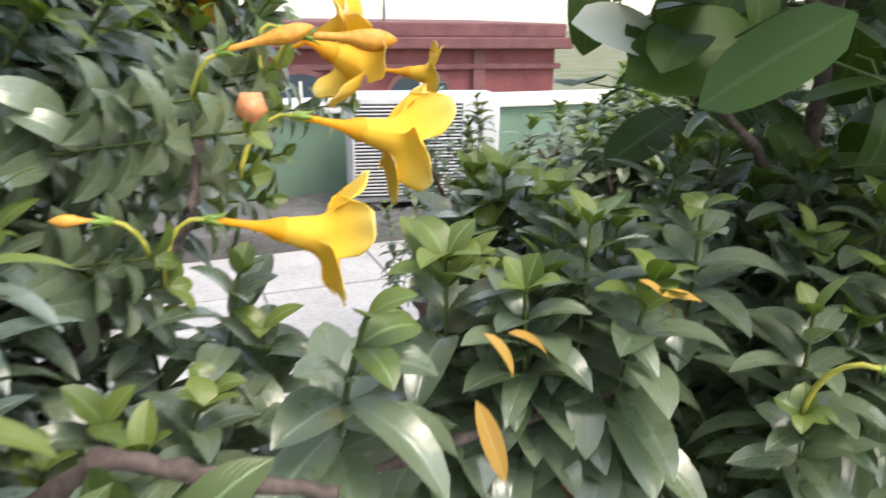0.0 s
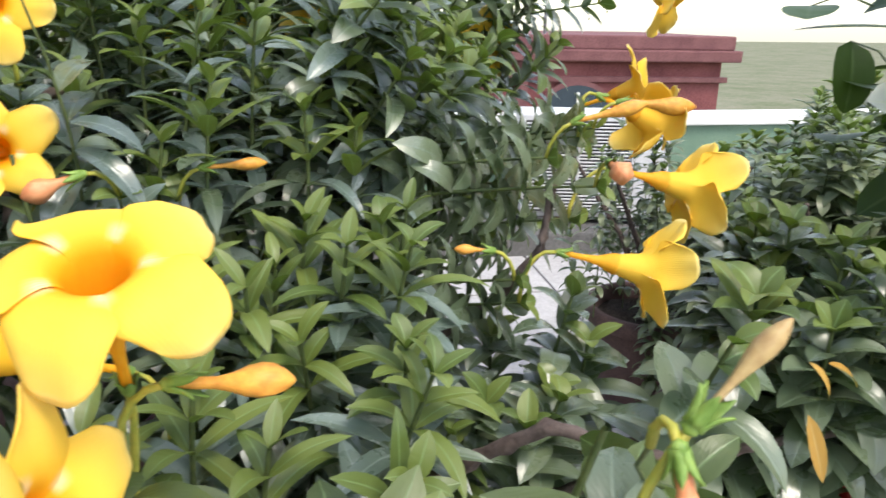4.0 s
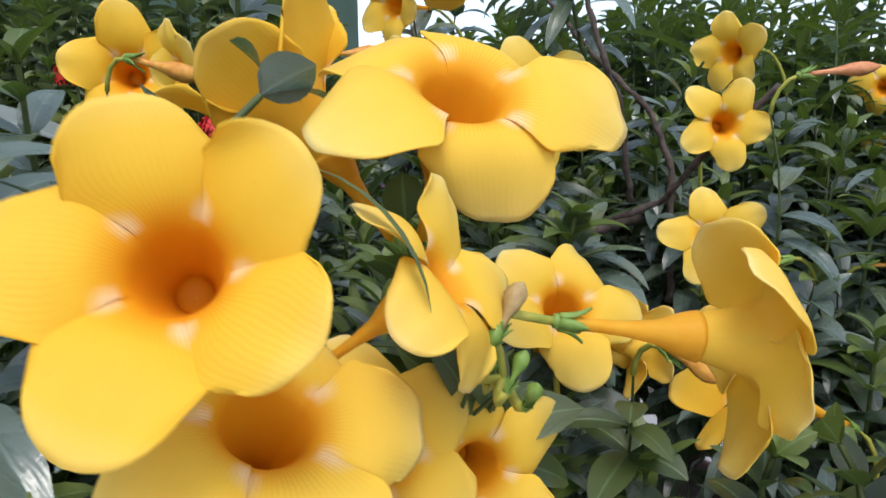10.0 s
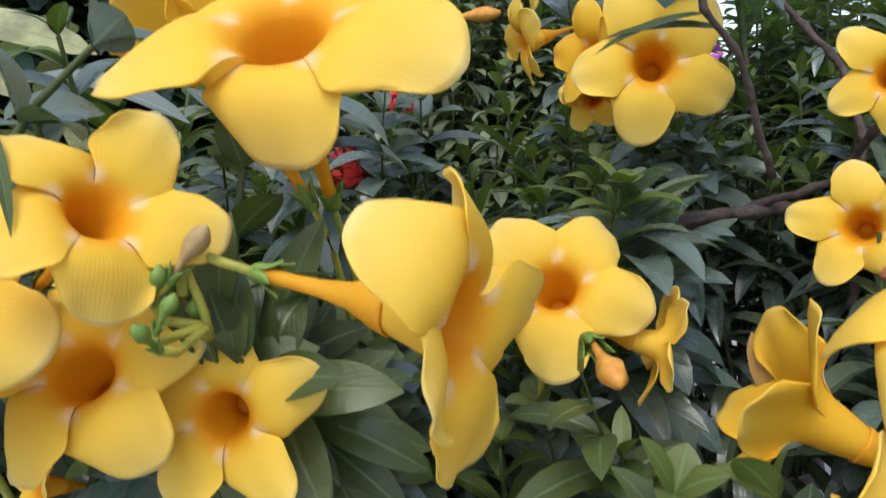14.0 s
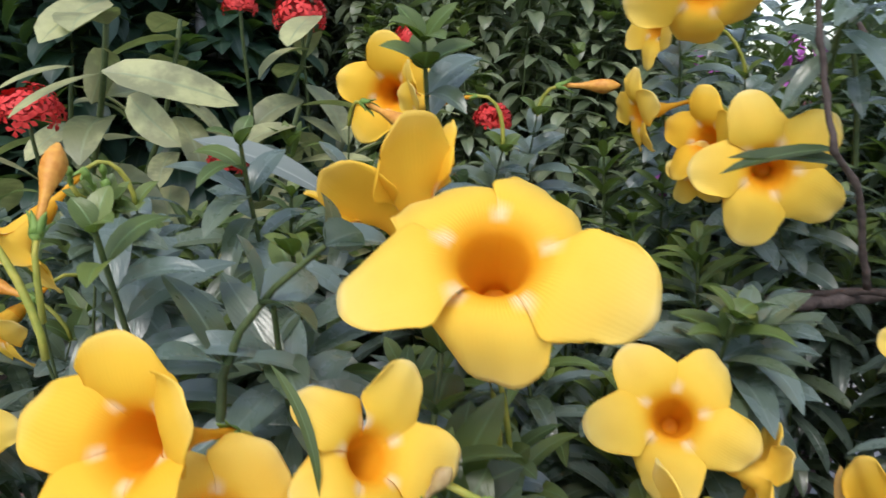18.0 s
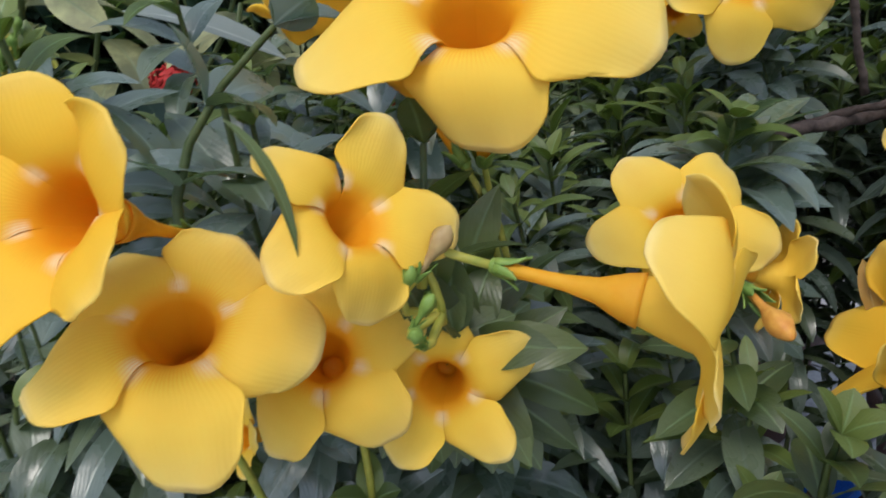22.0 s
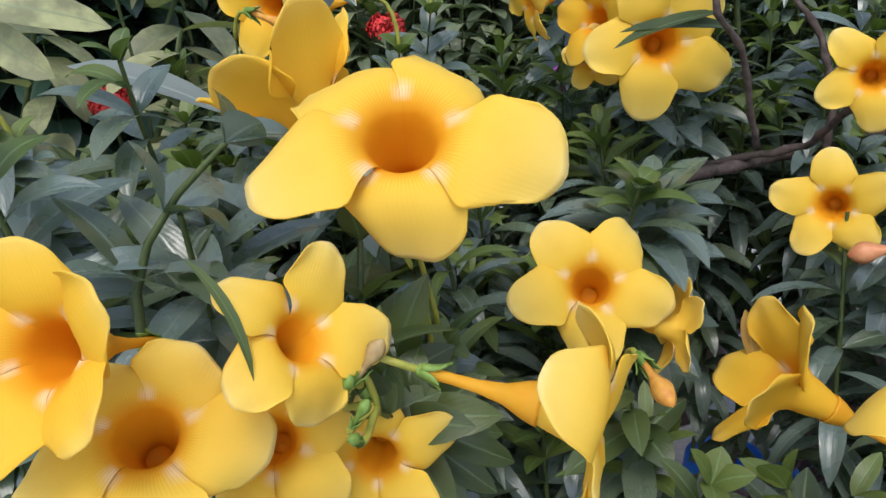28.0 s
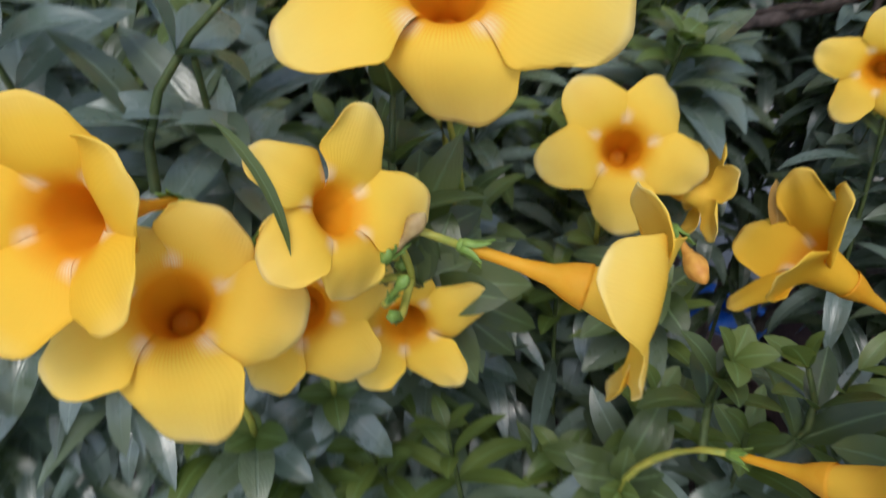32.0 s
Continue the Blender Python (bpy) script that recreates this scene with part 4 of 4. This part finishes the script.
# camera positions: leaves near them, or hiding a flower from them, are dropped
CAMERA_SPOTS = np.array([(0.15, 0.08, 1.20), (0.17, 0.12, 1.19), (0.14, 0.03, 1.22), (0.05, -0.02, 1.25), (-0.05, 0.02, 1.27), (-0.09, 0.01, 1.28), (-0.14, -0.03, 1.27), (-0.19, -0.10, 1.25), (-0.15, -0.07, 1.20), (-0.03, -0.05, 1.23), (-0.04, 0.02, 1.26), (-0.05, 0.03, 1.21), (-0.07, -0.03, 1.34), (-0.14, -0.02, 1.36), (-0.09, -0.04, 1.26), (-0.09, -0.05, 1.29), (-0.07, -0.04, 1.32), (-0.06, -0.03, 1.34), (-0.10, -0.03, 1.32)])
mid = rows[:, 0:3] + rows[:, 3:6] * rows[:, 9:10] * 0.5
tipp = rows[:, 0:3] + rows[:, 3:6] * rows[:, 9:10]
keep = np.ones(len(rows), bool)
for w in CAMERA_SPOTS:
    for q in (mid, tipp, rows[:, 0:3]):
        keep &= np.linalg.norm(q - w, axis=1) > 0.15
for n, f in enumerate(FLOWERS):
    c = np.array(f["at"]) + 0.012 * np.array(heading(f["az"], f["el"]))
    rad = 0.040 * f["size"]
    for w in CAMERA_SPOTS:
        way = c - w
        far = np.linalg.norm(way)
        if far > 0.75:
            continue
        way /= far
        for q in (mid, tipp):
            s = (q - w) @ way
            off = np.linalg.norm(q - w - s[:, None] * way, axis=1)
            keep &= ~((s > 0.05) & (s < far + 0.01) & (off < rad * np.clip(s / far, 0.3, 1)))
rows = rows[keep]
# the leafy shoots that stand before the flowers
before = Foliage()
before.shoot((-0.303, 0.136, 1.103), (-0.311, 0.151, 1.212), g, size=0.058, width=0.0125, spacing=0.026, young=0, first=0.3)
before.shoot((-0.365, 0.097, 1.067), (-0.363, 0.124, 1.138), g, size=0.070, width=0.0145, spacing=0.022, young=0, first=0.2)
before.shoot((-0.170, 0.237, 1.040), (-0.175, 0.245, 1.100), g, size=0.060, width=0.0100, spacing=0.018, young=1, first=0.3)
before.shoot((-0.149, 0.251, 1.045), (-0.147, 0.262, 1.104), g, size=0.060, width=0.0105, spacing=0.020, young=1, first=0.3)
before.shoot((-0.366, 0.068, 1.173), (-0.345, 0.108, 1.259), g, size=0.066, width=0.0135, spacing=0.034, young=0, first=0.25)
before.shoot((-0.31, 0.43, 1.07), (-0.302, 0.392, 1.192), g, size=0.078, width=0.0125, spacing=0.014, young=0, first=0.55)
before.shoot((-0.345, 0.52, 1.06), (-0.338, 0.475, 1.176), g, size=0.075, width=0.0115, spacing=0.015, young=0, first=0.55)
front.stems += before.stems
rows = np.vstack((rows, before.rows()))
near = np.linalg.norm(rows[:, 0:3] - np.array((-0.12, 0.16, 1.18)), axis=1) + np.where(rows[:, 0] > 0.1, -0.12, 0)
order = np.argsort(near)
single, rest = rows[order[:300]], rows[order[300:]]
template = {}
for k in range(6):
    h = np.random.default_rng(k)
    v = leaf_grid([(0, 0, 0)], [(0, 1, 0)], [(0, 0, 1)], [0.06], [0.0105], [0.25 + 0.22 * k], [0.18 + 0.06 * (k % 3)])
    for kind, m in ((0, LEAF_ONE), (1, LEAF_YOUNG)):
        template[k, kind] = leaf_mesh("leaf", v, m)
for k, row in enumerate(single):
    row[9:11] *= (0.92, 0.88)
    leaf_object(row, None, shrub, template[min(5, int(max(row[11] - 0.14, 0) / 0.22)), int(row[13])])
young = rest[:, 13] > 0.5
blue = (~young) & (rest[:, 0] < 0.05) & (np.arange(len(rest)) % 3 > 0)
for name, pickrows, m in (("foliage", rest[~young & ~blue], LEAF), ("bluish_foliage", rest[blue], LEAF_SHEEN), ("young_foliage", rest[young], LEAF_YOUNG)):
    ob = part(name, leaf_mesh(name, grid_of(pickrows), m), None, shrub, {"foliage": "dark glossy narrow leaves", "bluish_foliage": "glossy green leaves coloured bluish for the sky's sheen", "young_foliage": "bright green leaves at the shoot tips"}[name])
    ob["kind"] = "stuff"
stems = part("twig_growth", stems_bm(front.stems), STEM, shrub, "thin green leafy twigs")
stems["kind"] = "stuff"
for ob in shrub.children:
    if ob.name.startswith(("foliage", "bluish", "young", "twig")):
        ob.matrix_parent_inverse = shrub.matrix_world.inverted()

branches = [
    ([(-0.50, 0.62, 1.06), (-0.44, 0.59, 1.13), (-0.339, 0.576, 1.17), (-0.265, 0.576, 1.196), (-0.228, 0.55, 1.238), (-0.171, 0.53, 1.292)], 0.0042, 0.0024),
    ([(-0.258, 0.603, 1.10), (-0.258, 0.603, 1.225), (-0.278, 0.608, 1.28), (-0.336, 0.625, 1.339), (-0.403, 0.644, 1.418)], 0.0034, 0.002),
    ([(-0.33, 0.36, 1.12), (-0.359, 0.45, 1.165), (-0.30, 0.62, 1.175), (-0.24, 0.74, 1.19)], 0.0060, 0.0042),
    ([(-0.283, 0.52, 1.20), (-0.283, 0.469, 1.278), (-0.288, 0.434, 1.304), (-0.308, 0.422, 1.377), (-0.32, 0.42, 1.45)], 0.0026, 0.0016),
    ([(0.05, 0.62, 0.95), (0.13, 0.56, 1.03), (0.16, 0.54, 1.08), (0.17, 0.55, 1.13)], 0.006, 0.003),
    ([(0.12, 0.48, 0.88), (0.20, 0.44, 0.93), (0.30, 0.42, 0.96), (0.44, 0.41, 0.98)], 0.005, 0.003),
    ([(0.03, 0.42, 0.95), (0.11, 0.36, 1.03), (0.2, 0.33, 1.01)], 0.006, 0.003),
]
for pts, r0, r1 in branches:
    b = knobby_branch(pts, r0, r1, "branch", shrub, g, "knobby grey-brown woody branch")
    b.matrix_parent_inverse = shrub.matrix_world.inverted()
for ang in range(9):
    a = ang * math.tau / 9
    foot = Vector((-0.42, 0.86, 0.36)) if ang % 3 else Vector((0.14, 0.80, 0.34))
    to = foot + Vector((0.30 * math.cos(a) - 0.02, 0.28 * math.sin(a) - 0.12, 0.52))
    b = knobby_branch([foot, foot.lerp(to, 0.35) + Vector((0, 0, 0.08)), foot.lerp(to, 0.7) + Vector((0, 0, 0.05)), to], 0.013, 0.006, "branch", shrub, g, "knobby grey-brown woody branch")
    b.matrix_parent_inverse = shrub.matrix_world.inverted()

# narrow leaves lying across the flower, and withered ones
for at, d, up, ln, wd, bend, m, nm in (
    ((-0.292, 0.450, 1.303), (-0.042, -0.047, -0.006), (0.1, -0.5, 1), 0.075, 0.0075, 0.5, LEAF_ONE, "leaf"),
    ((-0.283, 0.457, 1.292), (-0.053, -0.047, 0.014), (0.1, -0.5, 1), 0.078, 0.0085, 0.5, LEAF_ONE, "leaf"),
    ((-0.293, 0.467, 1.332), (0.7, 0.5, 0.1), (0, -0.2, 1), 0.08, 0.010, 0.7, LEAF_ONE, "leaf"),
    ((0.289, 0.378, 1.049), (0.5, -0.3, -0.4), (0, -0.3, 1), 0.032, 0.0045, 0.9, LEAF_YELLOW, "withered_leaf"),
    ((0.303, 0.378, 1.047), (0.8, -0.1, -0.2), (0, -0.3, 1), 0.034, 0.0045, 0.9, LEAF_YELLOW, "withered_leaf"),
    ((0.274, 0.353, 1.027), (0.3, -0.2, -0.9), (0, -1, 0.2), 0.050, 0.0055, 0.2, LEAF_YELLOW, "withered_leaf"),
    ((0.377, 0.371, 1.069), (0.7, -0.2, -0.3), (0, -0.3, 1), 0.036, 0.005, 0.9, LEAF_YELLOW, "withered_leaf"),
    ((-0.292, 0.060, 1.234), (0.032, 0.006, -0.011), (0.3, 0.1, 1), 0.051, 0.0024, 1.1, LEAF_ONE, "leaf"),
    ((-0.226, 0.393, 1.124), (0.3, -0.2, -0.6), (0, -0.6, 0.6), 0.038, 0.005, 0.3, LEAF_YELLOW, "withered_leaf"),
    ((0.386, 0.362, 1.062), (0.9, 0.1, -0.1), (0, -0.3, 1), 0.036, 0.005, 0.4, LEAF_YELLOW, "withered_leaf"),
):
    me = leaf_mesh(nm, leaf_grid([(0, 0, 0)], [d], [up], [ln], [wd], [bend], [0.3]), m)
    ob = part(nm, me, None, shrub)
    ob.matrix_parent_inverse = shrub.matrix_world.inverted()
    ob.matrix_world = Matrix.Translation(at)

# ---- shrubs further off ----


def far_shrub(base, spots, label, size=0.062, width=0.012, material=LEAF_FAR, tips=LEAF_YOUNG):
    thing = new("green_shrub")
    thing.matrix_world = pose(*base)
    tagged(thing, label, "shrub", "shrubs further off")
    f = Foliage()
    for x, y, top, tall in spots:
        f.shoot((x * 0.93 + base[0] * 0.07, y * 0.93 + base[1] * 0.07, top - tall), (x, y, top), g, spacing=0.026, size=size, width=width, young=2)
    r = f.rows()
    inv = thing.matrix_world.inverted()
    for nm, sel, m, lab in (("foliage", r[:, 13] < 0.5, material, "green leaves"), ("young_foliage", r[:, 13] > 0.5, tips, "bright green leaves at the shoot tips")):
        ob = part(nm, leaf_mesh(nm, grid_of(r[sel]), m), None, thing, lab)
        ob.matrix_parent_inverse, ob["kind"] = inv, "stuff"
    tw = part("twig_growth", stems_bm(f.stems, 4), STEM, thing)
    tw.matrix_parent_inverse, tw["kind"] = inv, "stuff"
    for k in range(5):
        a = k * math.tau / 5
        b = knobby_branch([Vector(base), Vector(base) + Vector((0.12 * math.cos(a), 0.12 * math.sin(a), 0.25)), Vector(base) + Vector((0.3 * math.cos(a), 0.3 * math.sin(a), 0.5))], 0.012, 0.005, "branch", thing, g)
        b.matrix_parent_inverse = inv
    return thing


def clump(cx, cy, rad, count, crown, low, high):
    """A rounded bush in its own pot: shoots over a disc, lower towards its rim."""
    out = []
    while len(out) < count:
        a, r = g.uniform(0, math.tau), rad * g.uniform(0, 1) ** 0.55
        out.append((cx + r * math.cos(a), cy + r * math.sin(a), crown - 0.28 * (r / rad) ** 2 + g.uniform(low, high), g.uniform(0.4, 0.62)))
    pot((cx, cy, 0.006), 0.21, 0.36, "clay pot that holds a bushy green shrub")
    return (cx, cy, 0.33), out


for cx, cy, rad, count, crown in ((1.42, 1.72, 0.46, 62, 0.98), (2.02, 2.15, 0.62, 84, 1.06), (2.40, 1.72, 0.58, 74, 1.00), (1.62, 1.25, 0.42, 46, 0.92)):
    base, spots = clump(cx, cy, rad, count, crown, -0.10, 0.08)
    far_shrub(base, spots, "bushy potted shrub with small glossy green leaves", size=0.095, width=0.019)
for cx, cy, rad, count, crown in ((-0.42, 1.85, 0.52, 84, 1.50), (-1.02, 1.92, 0.52, 84, 1.53), (-1.62, 1.85, 0.52, 84, 1.60), (-2.15, 1.65, 0.42, 66, 1.66)):
    base, spots = clump(cx, cy, rad, count, crown, -0.22, 0.14)
    far_shrub(base, spots, "tall potted green shrub behind the allamanda", size=0.07, width=0.015)
for cx, cy, rad, count, crown in ((-1.32, 1.14, 0.42, 110, 1.66), (-1.98, 1.02, 0.50, 120, 1.86)):
    base, spots = clump(cx, cy, rad, count, crown, -0.25, 0.08)
    far_shrub(base, spots, "bushy light green shrub beside the house wall", size=0.075, width=0.015)
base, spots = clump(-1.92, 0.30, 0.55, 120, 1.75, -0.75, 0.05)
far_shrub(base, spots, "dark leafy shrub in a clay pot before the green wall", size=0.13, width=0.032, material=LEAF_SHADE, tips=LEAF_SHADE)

base, spots = clump(1.06, 2.05, 0.30, 20, 1.16, -0.40, 0.0)
far_shrub(base, spots, "loose potted shrub with thin twigs and small light green leaves", size=0.062, width=0.012)

# added to close the bright gap behind the tree with dark leaves
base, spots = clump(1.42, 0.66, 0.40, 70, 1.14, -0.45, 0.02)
far_shrub(base, spots, "dark leafy potted shrub added to fill the gap behind the small tree", size=0.10, width=0.024, material=LEAF_SHADE, tips=LEAF_SHADE)

# ---- the broad-leaved small tree ----
tree = new("broad_leaved_tree")
tree.matrix_world = pose(0.72, 0.62, 0.36)
tagged(tree, "small tree with broad dark green leaves in a clay pot", "tree")
inv = tree.matrix_world.inverted()
tg = np.random.default_rng(5)
trunk_lines = [
    [(0.72, 0.62, 0.36), (0.74, 0.60, 0.7), (0.70, 0.56, 1.0), (0.66, 0.52, 1.2), (0.60, 0.48, 1.38)],
    [(0.74, 0.60, 0.7), (0.82, 0.56, 1.0), (0.86, 0.52, 1.25), (0.84, 0.5, 1.45)],
    [(0.70, 0.56, 1.0), (0.60, 0.52, 1.1), (0.50, 0.52, 1.18)],
    [(0.66, 0.52, 1.2), (0.55, 0.5, 1.26), (0.46, 0.52, 1.27)],
]
trunk_twigs = []
for k, line in enumerate(trunk_lines):
    b = knobby_branch(line, 0.013 if k < 2 else 0.006, 0.005 if k < 2 else 0.0025, "trunk" if k == 0 else "branch", tree, tg, "smooth grey branch")
    b.matrix_parent_inverse = inv
broad = [leaf_mesh("leaf", leaf_grid([(0, 0, 0)], [(0, 1, 0)], [(0, 0, 1)], [0.06], [0.0105], [0.2 + 0.3 * k], [0.12 + 0.08 * k], power=0.55), LEAF_BROAD) for k in range(4)]
# leaves above about 1.3 m are unseen, added to block sky light
for k in range(1500):
    at = Vector((tg.uniform(0.44, 1.10), tg.uniform(0.34, 0.95), tg.uniform(0.70, 1.72)))
    if (at - Vector((0.23, 0.13, 1.21))).length < 0.33 or at.z < (1.23 - 0.9 * (at.x - 0.45) if at.x < 0.62 else 0.72) or (at.x < 0.62 and at.z > 1.30) or (at.x < 0.80 and at.y > 0.72):
        continue
    d = Vector((tg.uniform(-1, 0.8), tg.uniform(-1, 0.7), tg.uniform(-0.6, 0.35))).normalized()
    up = Vector((tg.uniform(-0.4, 0.4), tg.uniform(-0.7, 0.2), 1))
    ln = tg.uniform(0.060, 0.098)
    if (at + d * ln - Vector((0.23, 0.13, 1.21))).length < 0.27 or (at + d * ln).x < 0.40:
        continue
    ob = leaf_object((*at, *d, *up, ln, ln * 0.29), None, tree, broad[k % 4])
    join = min((Vector(p) for line in trunk_lines for p in line), key=lambda p: (p - at).length)
    trunk_twigs.append(([join.lerp(at, 0.45), join.lerp(at, 0.7) + Vector((0, 0, 0.01)), at], 0.0012, 0.0008))
tw = part("twig_growth", stems_bm(trunk_twigs), STEM, tree, "thin dark leaf stalks")
tw.matrix_parent_inverse, tw["kind"] = inv, "stuff"
for at, d, up, ln, wd, m in (
    ((0.500, 0.520, 1.180), (-0.85, -0.1, 0.32), (0.1, -0.7, 0.7), 0.085, 0.024, LEAF_PALE),
    ((0.520, 0.500, 1.225), (-0.75, -0.2, 0.25), (0.1, -0.8, 0.6), 0.115, 0.034, LEAF_BROAD),
    ((0.560, 0.490, 1.19), (-0.9, -0.1, -0.1), (0.1, -0.7, 0.7), 0.12, 0.034, LEAF_BROAD),
    ((0.545, 0.500, 1.24), (-0.15, -0.2, 0.95), (0.1, -1, 0.2), 0.10, 0.034, LEAF_BROAD),
):
    me = leaf_mesh("leaf", leaf_grid([(0, 0, 0)], [d], [up], [ln], [wd], [0.4], [0.2], power=0.55), m)
    ob = part("leaf", me, None, tree)
    ob.matrix_parent_inverse = inv
    ob.matrix_world = Matrix.Translation(at)

# ---- the mottled plant ----
mottled = new("mottled_plant")
mottled.matrix_world = pose(-1.30, 0.04, 0.73)
tagged(mottled, "potted plant with mottled yellowish leaves and pale new ones", "plant")
inv = mottled.matrix_world.inverted()
mg = np.random.default_rng(9)
stem_tops = [(-0.80, 0.12, 1.37), (-0.78, 0.30, 1.28), (-0.92, 0.22, 1.36), (-0.70, 0.20, 1.18), (-0.86, 0.02, 1.22), (-0.95, 0.40, 1.38), (-0.78, 0.44, 1.27), (-0.66, 0.33, 1.17), (-0.90, 0.52, 1.31), (-1.0, 0.12, 1.30)]
mleaf = [leaf_mesh("leaf", leaf_grid([(0, 0, 0)], [(0, 1, 0)], [(0, 0, 1)], [0.06], [0.0105], [0.5 + 0.35 * k], [0.15 + 0.1 * k], power=0.6), LEAF_MOTTLED) for k in range(3)]
for top in stem_tops:
    b = part("stem", tube(bezier((-1.30, 0.04, 0.72), (-1.2, 0.10, 0.9), (top[0] - 0.08, top[1], top[2] - 0.25), top, 12), [0.006 - 0.0003 * k for k in range(12)], 7), STEM, mottled)
    b.matrix_parent_inverse = inv
    for k in range(11):
        at = Vector((top[0] - 0.006 * k, top[1], top[2] - 0.022 * k))
        a = mg.uniform(0, 6.28)
        d = Vector((math.cos(a), math.sin(a), mg.uniform(-0.5, 0.5))).normalized()
        ln = mg.uniform(0.07, 0.11)
        ob = leaf_object((*at, *d, *Vector((mg.uniform(-0.3, 0.3), mg.uniform(-0.3, 0.3), 1)), ln, ln * 0.21), None, mottled, mleaf[k % 3])
for at, d, up, ln, wd in (
    ((-0.80, 0.12, 1.375), (0.1, 0.45, 0.8), (0.6, -0.4, 0.3), 0.085, 0.014),
    ((-0.80, 0.12, 1.375), (0.0, -0.1, 1.0), (1, 0, 0.1), 0.05, 0.008),
    ((-0.80, 0.12, 1.375), (0.2, -0.6, 0.3), (0.7, 0, 0.6), 0.05, 0.011),
    ((-0.80, 0.12, 1.375), (0.5, 0.2, 0.3), (0.7, 0, 0.6), 0.045, 0.011),
    ((-0.599, 0.131, 1.271), (0.074, 0.060, -0.007), (0.35, -0.25, 1), 0.114, 0.0125),
):
    me = leaf_mesh("pale_leaf", leaf_grid([(0, 0, 0)], [d], [up], [ln], [wd], [0.5], [0.35], power=0.7), LEAF_SILVER if ln > 0.1 else LEAF_PALE)
    ob = part("pale_leaf", me, None, mottled, "silvery arching leaf with pale ribs" if ln > 0.1 else "pale whitish curled leaf")
    ob.matrix_parent_inverse = inv
    ob.matrix_world = Matrix.Translation(at)


for at, d, up, ln, wd in (
    ((-0.676, 0.087, 1.313), (0.044, 0.074, -0.003), (0.5, -0.6, 0.7), 0.103, 0.0170),
    ((-0.691, 0.109, 1.294), (0.027, 0.006, -0.014), (0.6, -0.7, 0.2), 0.066, 0.0140),
):
    ob = part("leaf", leaf_mesh("leaf", leaf_grid([(0, 0, 0)], [d], [up], [ln], [wd], [0.5], [0.2], power=0.65), LEAF_MOTTLED), None, mottled)
    ob.matrix_parent_inverse = inv
    ob.matrix_world = Matrix.Translation(at)


# ---- red flower heads ----
def red_head(at, rad, stalk):
    thing = new("ixora_flower_head")
    thing.matrix_world = pose(*at)
    tagged(thing, "round cluster of small red ixora flowers on a stalk", "flower", "red ixora flowers")
    h = np.random.default_rng(int(abs(at[0]) * 1000))
    bm = bmesh.new()
    for k in range(60):
        d = Vector(h.normal(0, 1, 3))
        d.z = abs(d.z) * 0.9 - 0.15
        d.normalize()
        c = d * rad * h.uniform(0.75, 1.05)
        a = d.orthogonal().normalized()
        b = d.cross(a)
        turn = h.uniform(0, 1.57)
        hub = bm.verts.new(c)
        for q in range(4):
            t = turn + q * math.pi / 2
            out = math.cos(t) * a + math.sin(t) * b
            side = d.cross(out)
            ln = rad * 0.30
            v = [hub, bm.verts.new(c + out * ln * 0.6 + side * ln * 0.3 + d * 0.001), bm.verts.new(c + out * ln - d * 0.001), bm.verts.new(c + out * ln * 0.6 - side * ln * 0.3 + d * 0.001)]
            bm.faces.new(v)
        tube([d * rad * 0.15, c], [0.0007, 0.0006], 4, bm, cap=False)
    fl = part("floret_mass", bm, RED, thing, "many small four-petalled red florets")
    fl["kind"] = "stuff"
    part("stalk", tube(bezier((0, 0, 0), (0, 0, -0.03), Vector(stalk) - Vector(at) + Vector((0, 0, 0.05)), Vector(stalk) - Vector(at), 7), [0.0022] * 7, 6), STEM, thing)
    return thing


for at, rad in (((-0.93, 0.065, 1.250), 0.034), ((-0.99, 0.40, 1.375), 0.036), ((-0.86, 0.25, 1.20), 0.024), ((-1.05, 0.62, 1.36), 0.028), ((-0.60, 0.36, 1.195), 0.032), ((-0.72, 0.52, 1.27), 0.024), ((-0.95, 0.30, 1.38), 0.02), ((0.350, 0.433, 0.913), 0.018), ((0.374, 0.411, 0.906), 0.020)):
    red_head(at, rad, (at[0] - 0.03, at[1] + 0.04, at[2] - 0.25))


def bougainvillea(at):
    thing = new("bougainvillea_sprig")
    thing.matrix_world = pose(*at)
    tagged(thing, "small magenta bougainvillea bracts on a twig", "flower", "magenta bracts")
    h = np.random.default_rng(int(abs(at[0]) * 777))
    d = h.normal(0, 1, (16, 3))
    v = leaf_grid(h.normal(0, 0.02, (16, 3)), d, h.normal(0, 1, (16, 3)), np.full(16, 0.028), np.full(16, 0.010), np.full(16, 0.6), np.full(16, 0.4))
    part("bract_cluster", leaf_mesh("bracts", v, PURPLE), None, thing)
    part("twig", tube([(0, 0, 0), (0.0, 0.02, -0.15), (0.01, 0.03, -0.35)], [0.002, 0.0025, 0.003], 6), STEM, thing)


for at in ((-0.98, 1.35, 1.36), (-0.85, 1.45, 1.40), (-0.30, 1.5, 1.34), (-0.45, 1.42, 1.30), (-0.62, 0.78, 1.21)):
    bougainvillea(at)
